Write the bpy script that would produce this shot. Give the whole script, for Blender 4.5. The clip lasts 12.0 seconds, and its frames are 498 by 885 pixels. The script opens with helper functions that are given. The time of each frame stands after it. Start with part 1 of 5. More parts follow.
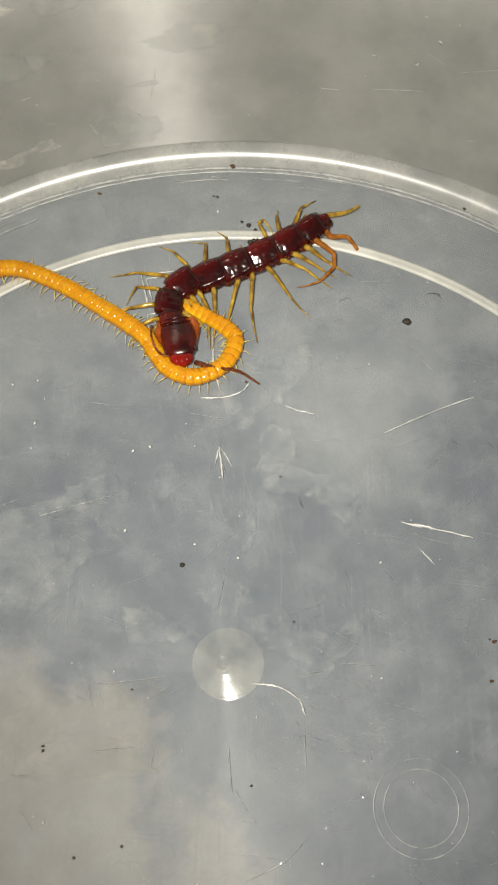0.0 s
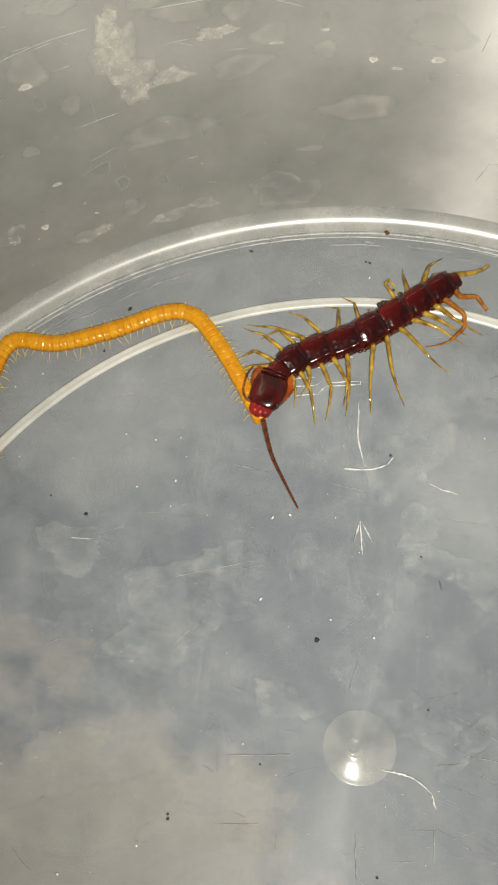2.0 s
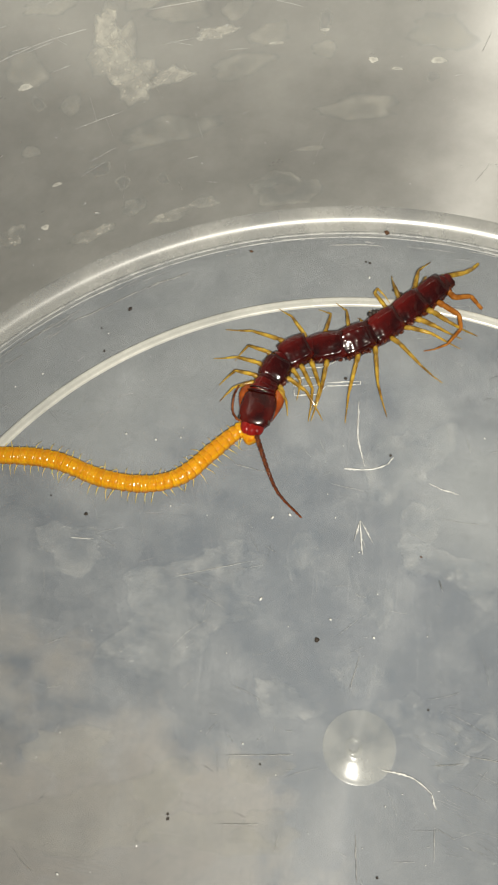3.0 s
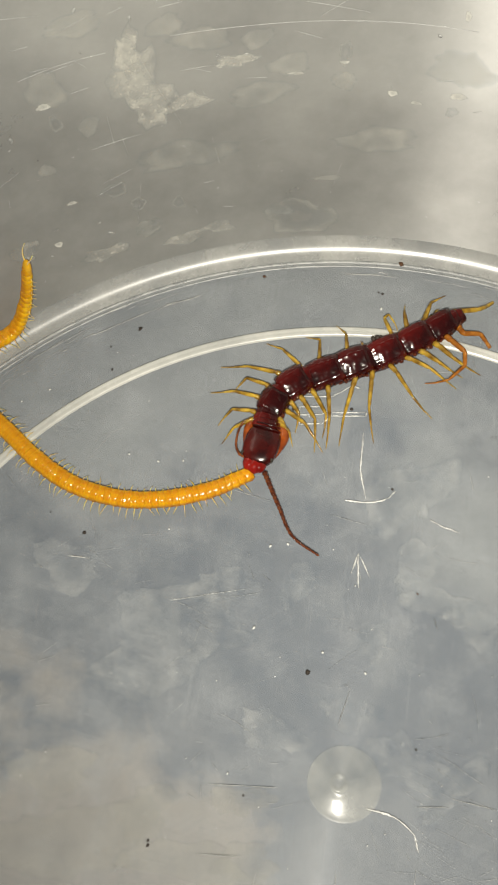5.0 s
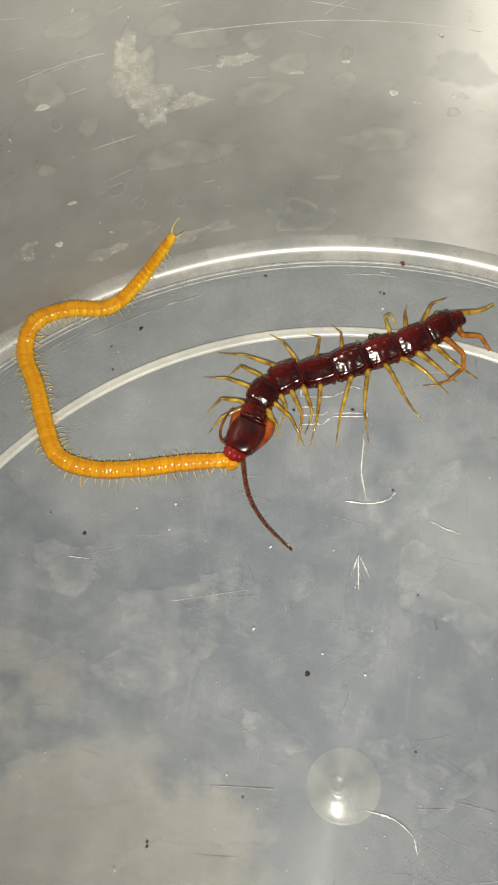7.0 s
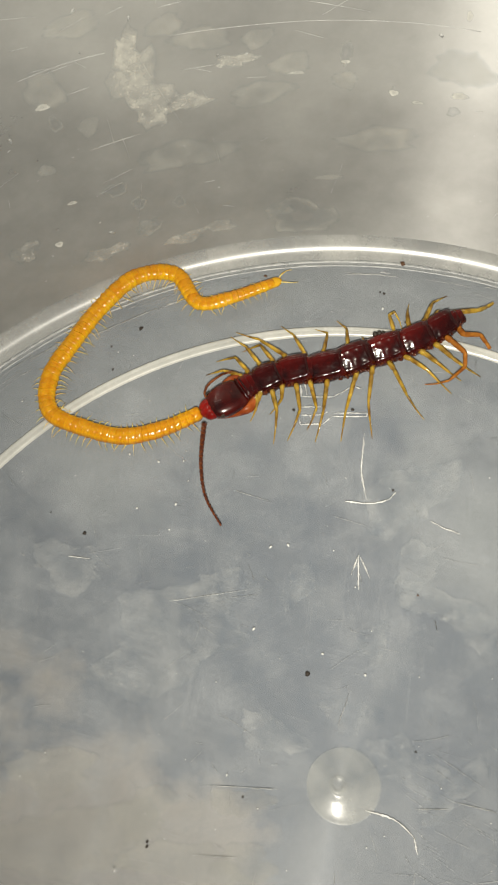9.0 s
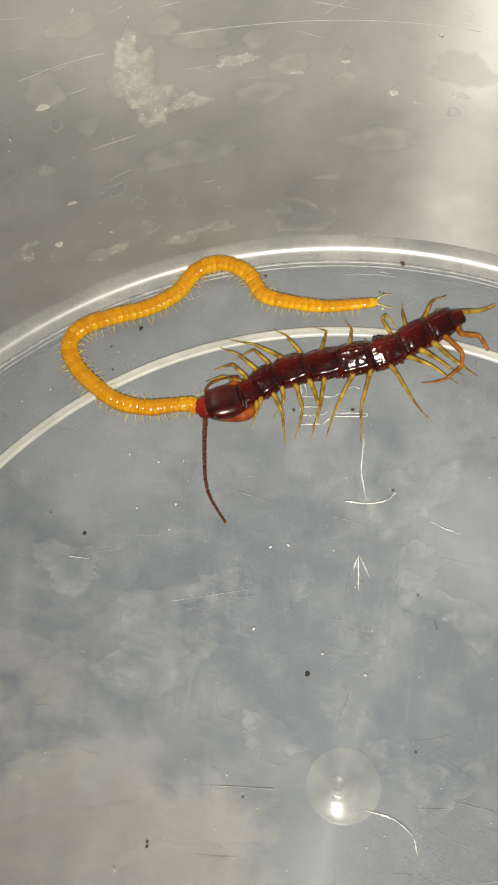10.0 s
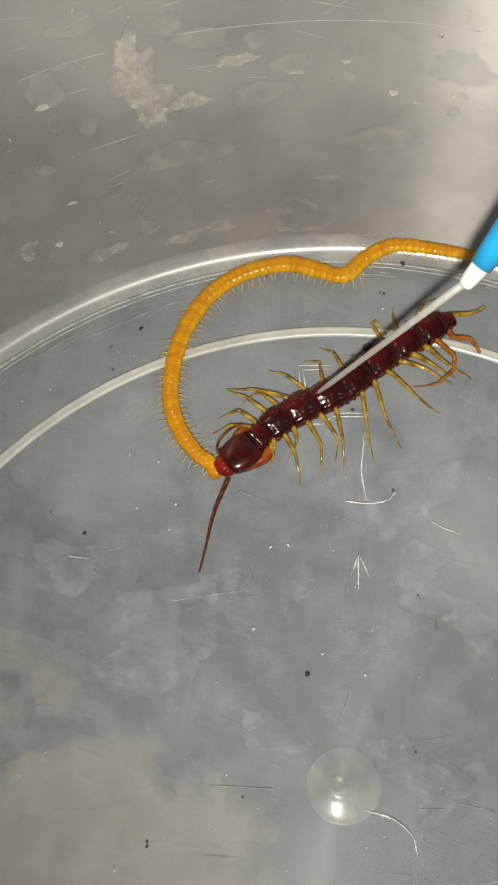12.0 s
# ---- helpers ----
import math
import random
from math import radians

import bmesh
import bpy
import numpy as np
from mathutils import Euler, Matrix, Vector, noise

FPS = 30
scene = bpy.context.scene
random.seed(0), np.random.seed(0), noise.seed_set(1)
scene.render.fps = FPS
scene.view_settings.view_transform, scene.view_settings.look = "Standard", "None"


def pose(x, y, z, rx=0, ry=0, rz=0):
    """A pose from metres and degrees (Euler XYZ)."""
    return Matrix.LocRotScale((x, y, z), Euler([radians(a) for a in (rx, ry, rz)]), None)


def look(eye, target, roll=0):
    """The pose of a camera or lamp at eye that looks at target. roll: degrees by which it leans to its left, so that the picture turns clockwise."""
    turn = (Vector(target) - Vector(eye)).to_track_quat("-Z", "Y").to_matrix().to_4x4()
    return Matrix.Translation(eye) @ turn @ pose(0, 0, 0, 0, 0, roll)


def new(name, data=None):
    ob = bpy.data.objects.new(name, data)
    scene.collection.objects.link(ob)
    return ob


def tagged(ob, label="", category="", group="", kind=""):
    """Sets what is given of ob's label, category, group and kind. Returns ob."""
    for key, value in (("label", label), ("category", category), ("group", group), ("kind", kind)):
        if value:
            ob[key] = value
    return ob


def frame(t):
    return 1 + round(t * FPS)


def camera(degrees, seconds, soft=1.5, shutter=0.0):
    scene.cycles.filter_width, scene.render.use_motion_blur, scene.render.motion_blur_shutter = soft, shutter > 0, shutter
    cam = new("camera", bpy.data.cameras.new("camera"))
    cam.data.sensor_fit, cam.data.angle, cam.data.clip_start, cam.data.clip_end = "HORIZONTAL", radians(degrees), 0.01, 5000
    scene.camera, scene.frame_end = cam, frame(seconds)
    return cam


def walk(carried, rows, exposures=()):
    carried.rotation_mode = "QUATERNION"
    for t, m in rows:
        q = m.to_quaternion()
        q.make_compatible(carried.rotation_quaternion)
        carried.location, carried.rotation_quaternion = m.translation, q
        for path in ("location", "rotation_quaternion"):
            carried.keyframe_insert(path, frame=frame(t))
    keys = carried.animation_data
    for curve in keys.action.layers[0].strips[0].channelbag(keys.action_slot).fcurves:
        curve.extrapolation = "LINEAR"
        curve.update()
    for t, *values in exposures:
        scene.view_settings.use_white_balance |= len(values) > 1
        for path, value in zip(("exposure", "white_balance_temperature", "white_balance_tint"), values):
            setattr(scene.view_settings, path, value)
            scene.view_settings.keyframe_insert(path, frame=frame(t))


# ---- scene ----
MM = 0.001

# ---------------------------------------------------------------- camera
cam = camera(28.0, 12.0, soft=2.1)
walk(cam, [
    (0.0, pose(0.00142, -0.01512, 0.08307, 22.54, 1.23, -9.65)),
    (0.2, pose(0.00136, -0.01507, 0.08301, 22.60, 1.24, -9.64)),
    (0.4, pose(0.00113, -0.01488, 0.08276, 22.81, 1.27, -9.61)),
    (0.5, pose(0.00158, -0.01404, 0.08347, 22.44, 1.67, -8.93)),
    (0.6, pose(0.00029, -0.01578, 0.08029, 24.85, 1.73, -8.11)),
    (0.7, pose(-0.00110, -0.01428, 0.08164, 24.31, 1.92, -7.71)),
    (0.8, pose(-0.00230, -0.01251, 0.08245, 23.54, 1.74, -7.49)),
    (0.9, pose(-0.00278, -0.01148, 0.08363, 23.22, 2.19, -6.65)),
    (1.0, pose(-0.00530, -0.00995, 0.08406, 23.55, 2.09, -5.02)),
    (1.1, pose(-0.00514, -0.00960, 0.08426, 23.59, 2.54, -4.38)),
    (1.2, pose(-0.00508, -0.00946, 0.08433, 23.61, 2.72, -4.13)),
    (1.3, pose(-0.00506, -0.00941, 0.08436, 23.61, 2.79, -4.03)),
    (3.2, pose(-0.00506, -0.00941, 0.08436, 23.61, 2.79, -4.03)),
    (4.7, pose(-0.00524, -0.00949, 0.08441, 23.75, 2.67, -4.17)),
    (4.8, pose(-0.00551, -0.00962, 0.08448, 23.95, 2.48, -4.38)),
    (4.9, pose(-0.00419, -0.00870, 0.08457, 24.19, 2.66, -2.39)),
    (5.0, pose(-0.00323, -0.00804, 0.08464, 24.36, 2.78, -0.94)),
    (5.1, pose(-0.00291, -0.00761, 0.08468, 24.12, 2.95, -0.81)),
    (5.5, pose(-0.00277, -0.00742, 0.08470, 24.02, 3.03, -0.75)),
    (12.0, pose(-0.00277, -0.00742, 0.08470, 24.02, 3.03, -0.75)),
], exposures=[(0.0, 0.0), (11.6, 0.0), (11.8, -0.12), (12.0, -0.3)])

# ---------------------------------------------------------------- light
world = bpy.data.worlds.new("dim_room")
scene.world = world
world.use_nodes = True
world.node_tree.nodes["Background"].inputs["Color"].default_value = (0.80, 0.90, 1.0, 1)
world.node_tree.nodes["Background"].inputs["Strength"].default_value = 0.075

torch = bpy.data.lights.new("torch", "AREA")
torch.shape, torch.size, torch.energy, torch.color = "DISK", 0.0026, 0.0515, (1.0, 0.935, 0.80)
torch.spread = math.radians(108)
torch_ob = new("torch", torch)
torch_ob.matrix_world = look((-0.0033, -0.0148, 0.089), (0.007, 0.032, 0.0))


# ---------------------------------------------------------------- materials
def material(name):
    m = bpy.data.materials.new(name)
    m.use_nodes = True
    nt = m.node_tree
    return m, nt, nt.nodes["Principled BSDF"], nt.nodes["Material Output"]


def node(nt, kind, **inputs):
    n = nt.nodes.new(kind)
    for key, value in inputs.items():
        n.inputs[key.replace("_", " ")].default_value = value
    return n


def place(nt):
    return nt.nodes.new("ShaderNodeTexCoord").outputs["Object"]


def speckle(nt, scale, detail=4.0, rough=0.6, where=None, stretch=None):
    n = node(nt, "ShaderNodeTexNoise", Scale=scale, Detail=detail, Roughness=rough)
    src = where or place(nt)
    if stretch:
        mp = nt.nodes.new("ShaderNodeMapping")
        mp.inputs["Scale"].default_value = stretch
        nt.links.new(src, mp.inputs["Vector"])
        src = mp.outputs["Vector"]
    nt.links.new(src, n.inputs["Vector"])
    return n.outputs["Fac"]


def ramp(nt, fac, stops):
    r = nt.nodes.new("ShaderNodeValToRGB")
    while len(r.color_ramp.elements) < len(stops):
        r.color_ramp.elements.new(0.5)
    for e, (at, c) in zip(r.color_ramp.elements, stops):
        e.position = at
        e.color = (*c, 1) if len(c) == 3 else c
    nt.links.new(fac, r.inputs["Fac"])
    return r.outputs["Color"]


def mixed(nt, fac, a, b, mode="MIX"):
    n = nt.nodes.new("ShaderNodeMix")
    n.data_type, n.blend_type = "RGBA", mode
    for sock, value in ((0, fac), (6, a), (7, b)):
        if isinstance(value, (float, int)):
            n.inputs[sock].default_value = value
        elif isinstance(value, tuple):
            n.inputs[sock].default_value = (*value, 1)
        else:
            nt.links.new(value, n.inputs[sock])
    return n.outputs[2]


def bumped(nt, bsdf, fac, strength, distance):
    b = node(nt, "ShaderNodeBump", Strength=strength, Distance=distance)
    nt.links.new(fac, b.inputs["Height"])
    nt.links.new(b.outputs["Normal"], bsdf.inputs["Normal"])
    return b


def grey(v):
    return (v, v, v)


def plastic(name, tint, haze_low, haze_high, gloss, streaky=0.0, shine=1.0, uneven=1.5, grain=85.0, gritty=0.12, relief=0.1, film=False, brushed=0.0):
    """Milky translucent polypropylene: part clear, part scattering, under a glossy scuffed skin."""
    m, nt, bsdf, out = material(name)
    nt.nodes.remove(bsdf)
    cloud = speckle(nt, grain, 6.0, 0.60)
    broad = speckle(nt, 30.0, 3.0, 0.6)
    fine = speckle(nt, 900.0, 3.0, 0.6)
    scuff = speckle(nt, 300.0, 5.0, 0.62)
    dust = speckle(nt, 2200.0, 3.0, 0.7)
    col = ramp(nt, cloud, [(0.30, tuple(c * 0.88 for c in tint)), (0.72, tuple(min(1, c * 1.08) for c in tint))])
    both = nt.nodes.new("ShaderNodeMath")
    both.operation = "MULTIPLY_ADD"
    nt.links.new(fine, both.inputs[0])
    both.inputs[1].default_value = 0.35
    nt.links.new(scuff, both.inputs[2])
    bump = node(nt, "ShaderNodeBump", Strength=relief, Distance=0.00006)
    nt.links.new(both.outputs[0], bump.inputs["Height"])
    milk = nt.nodes.new("ShaderNodeBsdfDiffuse")
    nt.links.new(col, milk.inputs["Color"])
    nt.links.new(bump.outputs["Normal"], milk.inputs["Normal"])
    clear = nt.nodes.new("ShaderNodeBsdfTransparent")
    clear.inputs["Color"].default_value = (0.95, 0.96, 0.97, 1)
    haze = nt.nodes.new("ShaderNodeMix")
    haze.data_type = "FLOAT"
    haze.inputs[0].default_value = 0.45
    nt.links.new(cloud, haze.inputs[2])
    nt.links.new(broad, haze.inputs[3])
    wear = nt.nodes.new("ShaderNodeMath")
    wear.operation = "MULTIPLY_ADD"
    nt.links.new(scuff, wear.inputs[0])
    wear.inputs[1].default_value = 0.30
    nt.links.new(haze.outputs[0], wear.inputs[2])
    grit = nt.nodes.new("ShaderNodeMath")
    grit.operation = "ADD"
    nt.links.new(wear.outputs[0], grit.inputs[0])
    nt.links.new(ramp(nt, dust, [(0.60, grey(0.0)), (0.74, grey(gritty))]), grit.inputs[1])
    wear = grit
    if brushed:
        # fine wiping scratches in several directions, and drier patches with a clear edge
        layers = [ramp(nt, speckle(nt, 900.0, 5.0, 0.75), [(0.40, grey(0.0)), (0.66, grey(brushed * 0.75))]),
                  ramp(nt, speckle(nt, 95.0, 9.0, 0.62), [(0.485, grey(0.0)), (0.53, grey(brushed * 0.22))]),
                  ramp(nt, speckle(nt, 52.0, 10.0, 0.66), [(0.53, grey(0.0)), (0.57, grey(brushed * 0.20))])]
        for turn, fine_in, long_in in ((0.3, 150.0, 2.5), (-0.5, 190.0, 4.0), (1.75, 130.0, 2.0), (1.45, 170.0, 3.5)):
            way = nt.nodes.new("ShaderNodeMapping")
            way.inputs["Rotation"].default_value = (0, 0, turn)
            nt.links.new(place(nt), way.inputs["Vector"])
            layers.append(ramp(nt, speckle(nt, 50.0, 2.0, 0.5, way.outputs["Vector"], (long_in, fine_in, 1.0)), [(0.58, grey(0.0)), (0.72, grey(brushed * 1.1))]))
        for layer in layers:
            more = nt.nodes.new("ShaderNodeMath")
            more.operation = "ADD"
            nt.links.new(wear.outputs[0], more.inputs[0])
            nt.links.new(layer, more.inputs[1])
            wear = more
    body = nt.nodes.new("ShaderNodeMixShader")
    thick = ramp(nt, wear.outputs[0], [(0.66 if brushed else 0.52, grey(haze_low)), (1.0 if brushed else 0.86, grey(haze_high))])
    if film:
        # a dried film thins out towards its edge
        cover = nt.nodes.new("ShaderNodeAttribute")
        cover.attribute_name = "cover"
        thick = mixed(nt, 1.0, thick, cover.outputs["Color"], "MULTIPLY")
    nt.links.new(thick, body.inputs["Fac"])
    nt.links.new(clear.outputs[0], body.inputs[1])
    nt.links.new(milk.outputs[0], body.inputs[2])
    skin = nt.nodes.new("ShaderNodeBsdfAnisotropic")
    skin.inputs["Color"].default_value = (shine, shine, shine, 1)
    nt.links.new(ramp(nt, scuff, [(0.35, grey(gloss * (1.4 - 0.4 * uneven))), (0.7, grey(gloss * uneven))]), skin.inputs["Roughness"])
    nt.links.new(bump.outputs["Normal"], skin.inputs["Normal"])
    if streaky:
        skin.inputs["Anisotropy"].default_value = streaky
        skin.inputs["Rotation"].default_value = 0.0
        tan = nt.nodes.new("ShaderNodeTangent")
        tan.direction_type, tan.axis = "RADIAL", "Z"
        nt.links.new(tan.outputs["Tangent"], skin.inputs["Tangent"])
    fres = node(nt, "ShaderNodeFresnel", IOR=1.02 if film else 1.49)
    mix = nt.nodes.new("ShaderNodeMixShader")
    nt.links.new(fres.outputs[0], mix.inputs["Fac"])
    nt.links.new(body.outputs[0], mix.inputs[1])
    nt.links.new(skin.outputs[0], mix.inputs[2])
    nt.links.new(mix.outputs[0], out.inputs["Surface"])
    return m


def chitin(name, dark, light, rough, coat=0.4, scale=700.0, glow=0.0, relief=0.00005, odd=0.3, wet=0.06, wave=0.0):
    """Glossy insect skin; glow: how far light spreads inside it."""
    m, nt, bsdf, out = material(name)
    bsdf.inputs["Specular IOR Level"].default_value = 0.02
    big = speckle(nt, scale, 3.0, 0.55)
    fine = speckle(nt, scale * 5, 3.0, 0.6)
    col = ramp(nt, big, [(0.36, dark), (0.66, light)])
    own = nt.nodes.new("ShaderNodeObjectInfo")
    col = mixed(nt, ramp(nt, own.outputs["Random"], [(0.0, grey(0.0)), (1.0, grey(odd))]), col, dark)
    col = mixed(nt, ramp(nt, fine, [(0.4, grey(0.0)), (0.8, grey(0.35))]), col, tuple(c * 0.6 for c in dark))
    nt.links.new(col, bsdf.inputs["Base Color"])
    nt.links.new(ramp(nt, fine, [(0.3, grey(rough * 0.8)), (0.7, grey(rough * 1.5))]), bsdf.inputs["Roughness"])
    bsdf.inputs["Coat Weight"].default_value = coat
    bsdf.inputs["Coat Roughness"].default_value = wet
    if glow:
        bsdf.inputs["Subsurface Weight"].default_value = glow
        bsdf.inputs["Subsurface Radius"].default_value = (0.6, 0.35, 0.05)
        bsdf.inputs["Subsurface Scale"].default_value = 0.0008
    both = nt.nodes.new("ShaderNodeMath")
    both.operation = "MULTIPLY_ADD"
    nt.links.new(fine, both.inputs[0])
    both.inputs[1].default_value = 0.25
    nt.links.new(big, both.inputs[2])
    bumped(nt, bsdf, both.outputs[0], 0.5, relief)
    soft = node(nt, "ShaderNodeBump", Strength=0.6, Distance=relief * 0.8)
    nt.links.new(big, soft.inputs["Height"])
    if wave:
        # small wet dents that scatter the glints
        dents = speckle(nt, 560.0, 2.0, 0.45)
        ripple = node(nt, "ShaderNodeBump", Strength=1.0, Distance=wave)
        nt.links.new(dents, ripple.inputs["Height"])
        nt.links.new(ripple.outputs["Normal"], soft.inputs["Normal"])
    nt.links.new(soft.outputs["Normal"], bsdf.inputs["Coat Normal"])
    bsdf.inputs["Coat IOR"].default_value = 1.5
    return m


def plain(name, colour, rough, metal=0.0, vary=0.15, scale=600.0):
    m, nt, bsdf, out = material(name)
    n = speckle(nt, scale, 3.0, 0.6)
    nt.links.new(ramp(nt, n, [(0.3, tuple(c * (1 - vary) for c in colour)), (0.7, tuple(min(1, c * (1 + vary)) for c in colour))]), bsdf.inputs["Base Color"])
    bsdf.inputs["Roughness"].default_value = rough
    bsdf.inputs["Metallic"].default_value = metal
    return m


M_BASE = plastic("milky_base_plastic", (0.57, 0.60, 0.63), 0.10, 0.27, 0.32, 0.60, 0.06, 1.2, grain=240.0, gritty=0.22, relief=0.0, brushed=0.14)
M_WALL = plastic("milky_wall_plastic", (0.62, 0.62, 0.59), 0.36, 0.50, 0.24, 0.87, 0.60, 1.06, grain=70.0, gritty=0.04, relief=0.0)
M_HEEL = plastic("milky_heel_plastic", (0.60, 0.60, 0.57), 0.22, 0.58, 0.24, 0.0, 0.9, 1.4, grain=160.0, gritty=0.10, relief=0.05)
M_RIDGE = plastic("ridge_plastic", (0.86, 0.86, 0.80), 0.42, 0.72, 0.22)
M_DOME = plastic("dome_plastic", (0.74, 0.75, 0.71), 0.12, 0.36, 0.13, 0.0, 0.25, grain=260.0)
M_SCRATCH = plain("scratched_white_plastic", (0.82, 0.83, 0.81), 0.4, 0.0, 0.1)
M_MARK = plastic("broken_white_scratch", (0.92, 0.93, 0.91), 0.55, 1.0, 0.3, grain=1500.0, gritty=0.3)
M_FAINT = plastic("faint_scratch_plastic", (0.82, 0.83, 0.81), 0.06, 0.70, 0.35, grain=500.0)
M_LIME = plastic("lime_scale", (0.88, 0.87, 0.80), 0.25, 0.85, 0.5, grain=500.0, film=True)
M_PATCH = plastic("crusty_lime_film", (0.84, 0.82, 0.74), 0.0, 0.62, 0.5, grain=700.0, gritty=0.45, film=True)
M_STAIN = plastic("dried_water_film", (0.80, 0.78, 0.70), 0.02, 0.34, 0.45, grain=420.0, film=True)
M_SMUDGE = plastic("scuffed_haze", (0.80, 0.81, 0.79), 0.0, 0.22, 0.45, grain=620.0, gritty=0.35, film=True)
M_BEIGE = plastic("beige_dried_film", (0.74, 0.70, 0.60), 0.07, 0.19, 0.45, grain=240.0, gritty=0.10, film=True)
M_DIRT = plain("dark_dirt", (0.03, 0.022, 0.016), 0.7, 0.0, 0.4, 4000.0)
M_BROWN = plain("brown_dirt", (0.09, 0.04, 0.015), 0.7, 0.0, 0.4, 4000.0)
M_BODY = chitin("dark_red_chitin", (0.008, 0.0008, 0.0008), (0.145, 0.0050, 0.0025), 0.5, 1.0, 260.0, relief=0.00010, odd=0.9, wet=0.13, wave=0.00034)
M_PLEURA = chitin("brown_side_skin", (0.025, 0.005, 0.003), (0.16, 0.036, 0.010), 0.3, 1.0, wet=0.12, wave=0.00020)
M_HEAD = chitin("red_head_chitin", (0.016, 0.0015, 0.0015), (0.12, 0.006, 0.002), 0.35, 1.0, 300.0, relief=0.00004, wet=0.21, wave=0.00006)
M_JAW = chitin("orange_brown_jaw", (0.13, 0.018, 0.004), (0.42, 0.10, 0.014), 0.18, 1.0, 500.0)
M_MOUTH = chitin("bright_red_mouth", (0.09, 0.004, 0.003), (0.30, 0.012, 0.007), 0.2, 1.0, 500.0, relief=0.0001, wave=0.0001)
M_LEG = chitin("amber_leg", (0.14, 0.07, 0.008), (0.62, 0.41, 0.055), 0.20, 1.0, 900.0, 0.25, relief=0.0001, wet=0.12)
M_REAR = chitin("orange_rear_leg", (0.20, 0.060, 0.008), (0.46, 0.18, 0.026), 0.25, 0.5, 1300.0)
M_ANT = chitin("brown_antenna", (0.05, 0.010, 0.004), (0.24, 0.07, 0.018), 0.22, 1.0, 1500.0, wet=0.05)
M_WORM = chitin("orange_yellow_skin", (0.48, 0.150, 0.003), (0.92, 0.53, 0.014), 0.38, 0.7, 620.0, 0.30, 0.00042, 0.40, 0.16, 0.00012)
M_WORMHEAD = chitin("yellow_head_skin", (0.62, 0.32, 0.012), (0.82, 0.46, 0.03), 0.28, 0.5, 900.0)
M_WORMLEG = chitin("pale_orange_leg", (0.80, 0.52, 0.14), (0.92, 0.72, 0.34), 0.35, 0.3, 2500.0, 0.5)
M_STEEL = plain("steel", (0.62, 0.61, 0.58), 0.42, 0.45, 0.1)
M_WHITE = plain("white_plastic", (0.82, 0.82, 0.78), 0.3, 0.0, 0.04)
M_BLUE = plain("blue_plastic", (0.02, 0.34, 0.70), 0.3, 0.0, 0.08)


def table_material():
    m, nt, bsdf, out = material("mottled_table_laminate")
    where = place(nt)
    cloud = speckle(nt, 60.0, 12.0, 0.78)
    edge = speckle(nt, 85.0, 8.0, 0.62)
    fine = speckle(nt, 420.0, 4.0, 0.6)
    col = ramp(nt, cloud, [(0.34, (0.125, 0.152, 0.198)), (0.47, (0.14, 0.167, 0.21)), (0.52, (0.15, 0.176, 0.215)), (0.68, (0.185, 0.206, 0.235))])
    # set patches: paler ones lift the far floor's tone, beige ones lie near left
    beige, pale = ((0.26, 0.235, 0.21), (0.60, 0.54, 0.47)), ((0.27, 0.29, 0.305), (0.50, 0.515, 0.515))
    for (x, y, r, tone) in ((-0.026, -0.014, 0.022, beige), (-0.046, 0.006, 0.016, beige), (0.016, 0.022, 0.009, pale), (-0.020, 0.034, 0.012, pale), (-0.010, -0.030, 0.015, beige), (0.050, -0.04, 0.02, pale),
                            (-0.008, 0.054, 0.026, pale), (0.030, 0.054, 0.028, pale), (-0.046, 0.050, 0.024, pale)):
        d = nt.nodes.new("ShaderNodeVectorMath")
        d.operation = "DISTANCE"
        nt.links.new(where, d.inputs[0])
        d.inputs[1].default_value = (x, y, -0.001)
        wob = nt.nodes.new("ShaderNodeMath")
        wob.operation = "MULTIPLY_ADD"
        nt.links.new(edge, wob.inputs[0])
        wob.inputs[1].default_value = r * 2.0
        nt.links.new(d.outputs["Value"], wob.inputs[2])
        mr = node(nt, "ShaderNodeMapRange")
        nt.links.new(wob.outputs[0], mr.inputs["Value"])
        mr.inputs["From Min"].default_value, mr.inputs["From Max"].default_value = ((r * 2.12, r * 1.85) if tone is beige else (r * 2.25, r * 1.35))
        col = mixed(nt, mr.outputs["Result"], col, mixed(nt, edge, *tone))
    col = mixed(nt, ramp(nt, fine, [(0.35, grey(0.0)), (0.7, grey(0.2))]), col, (0.16, 0.165, 0.175))
    nt.links.new(col, bsdf.inputs["Base Color"])
    bsdf.inputs["Roughness"].default_value = 0.45
    bumped(nt, bsdf, fine, 0.08, 0.0001)
    return m


def droplet_material():
    m, nt, bsdf, out = material("clear_water")
    clear = nt.nodes.new("ShaderNodeBsdfTransparent")
    clear.inputs["Color"].default_value = (1, 1, 1, 1)
    nt.nodes.remove(bsdf)
    gloss = nt.nodes.new("ShaderNodeBsdfAnisotropic")
    gloss.inputs["Roughness"].default_value = 0.06
    fres = node(nt, "ShaderNodeFresnel", IOR=1.33)
    mix = nt.nodes.new("ShaderNodeMixShader")
    nt.links.new(fres.outputs[0], mix.inputs["Fac"])
    nt.links.new(clear.outputs[0], mix.inputs[1])
    nt.links.new(gloss.outputs[0], mix.inputs[2])
    nt.links.new(mix.outputs[0], out.inputs["Surface"])
    return m


M_TABLE = table_material()
M_WATER = droplet_material()


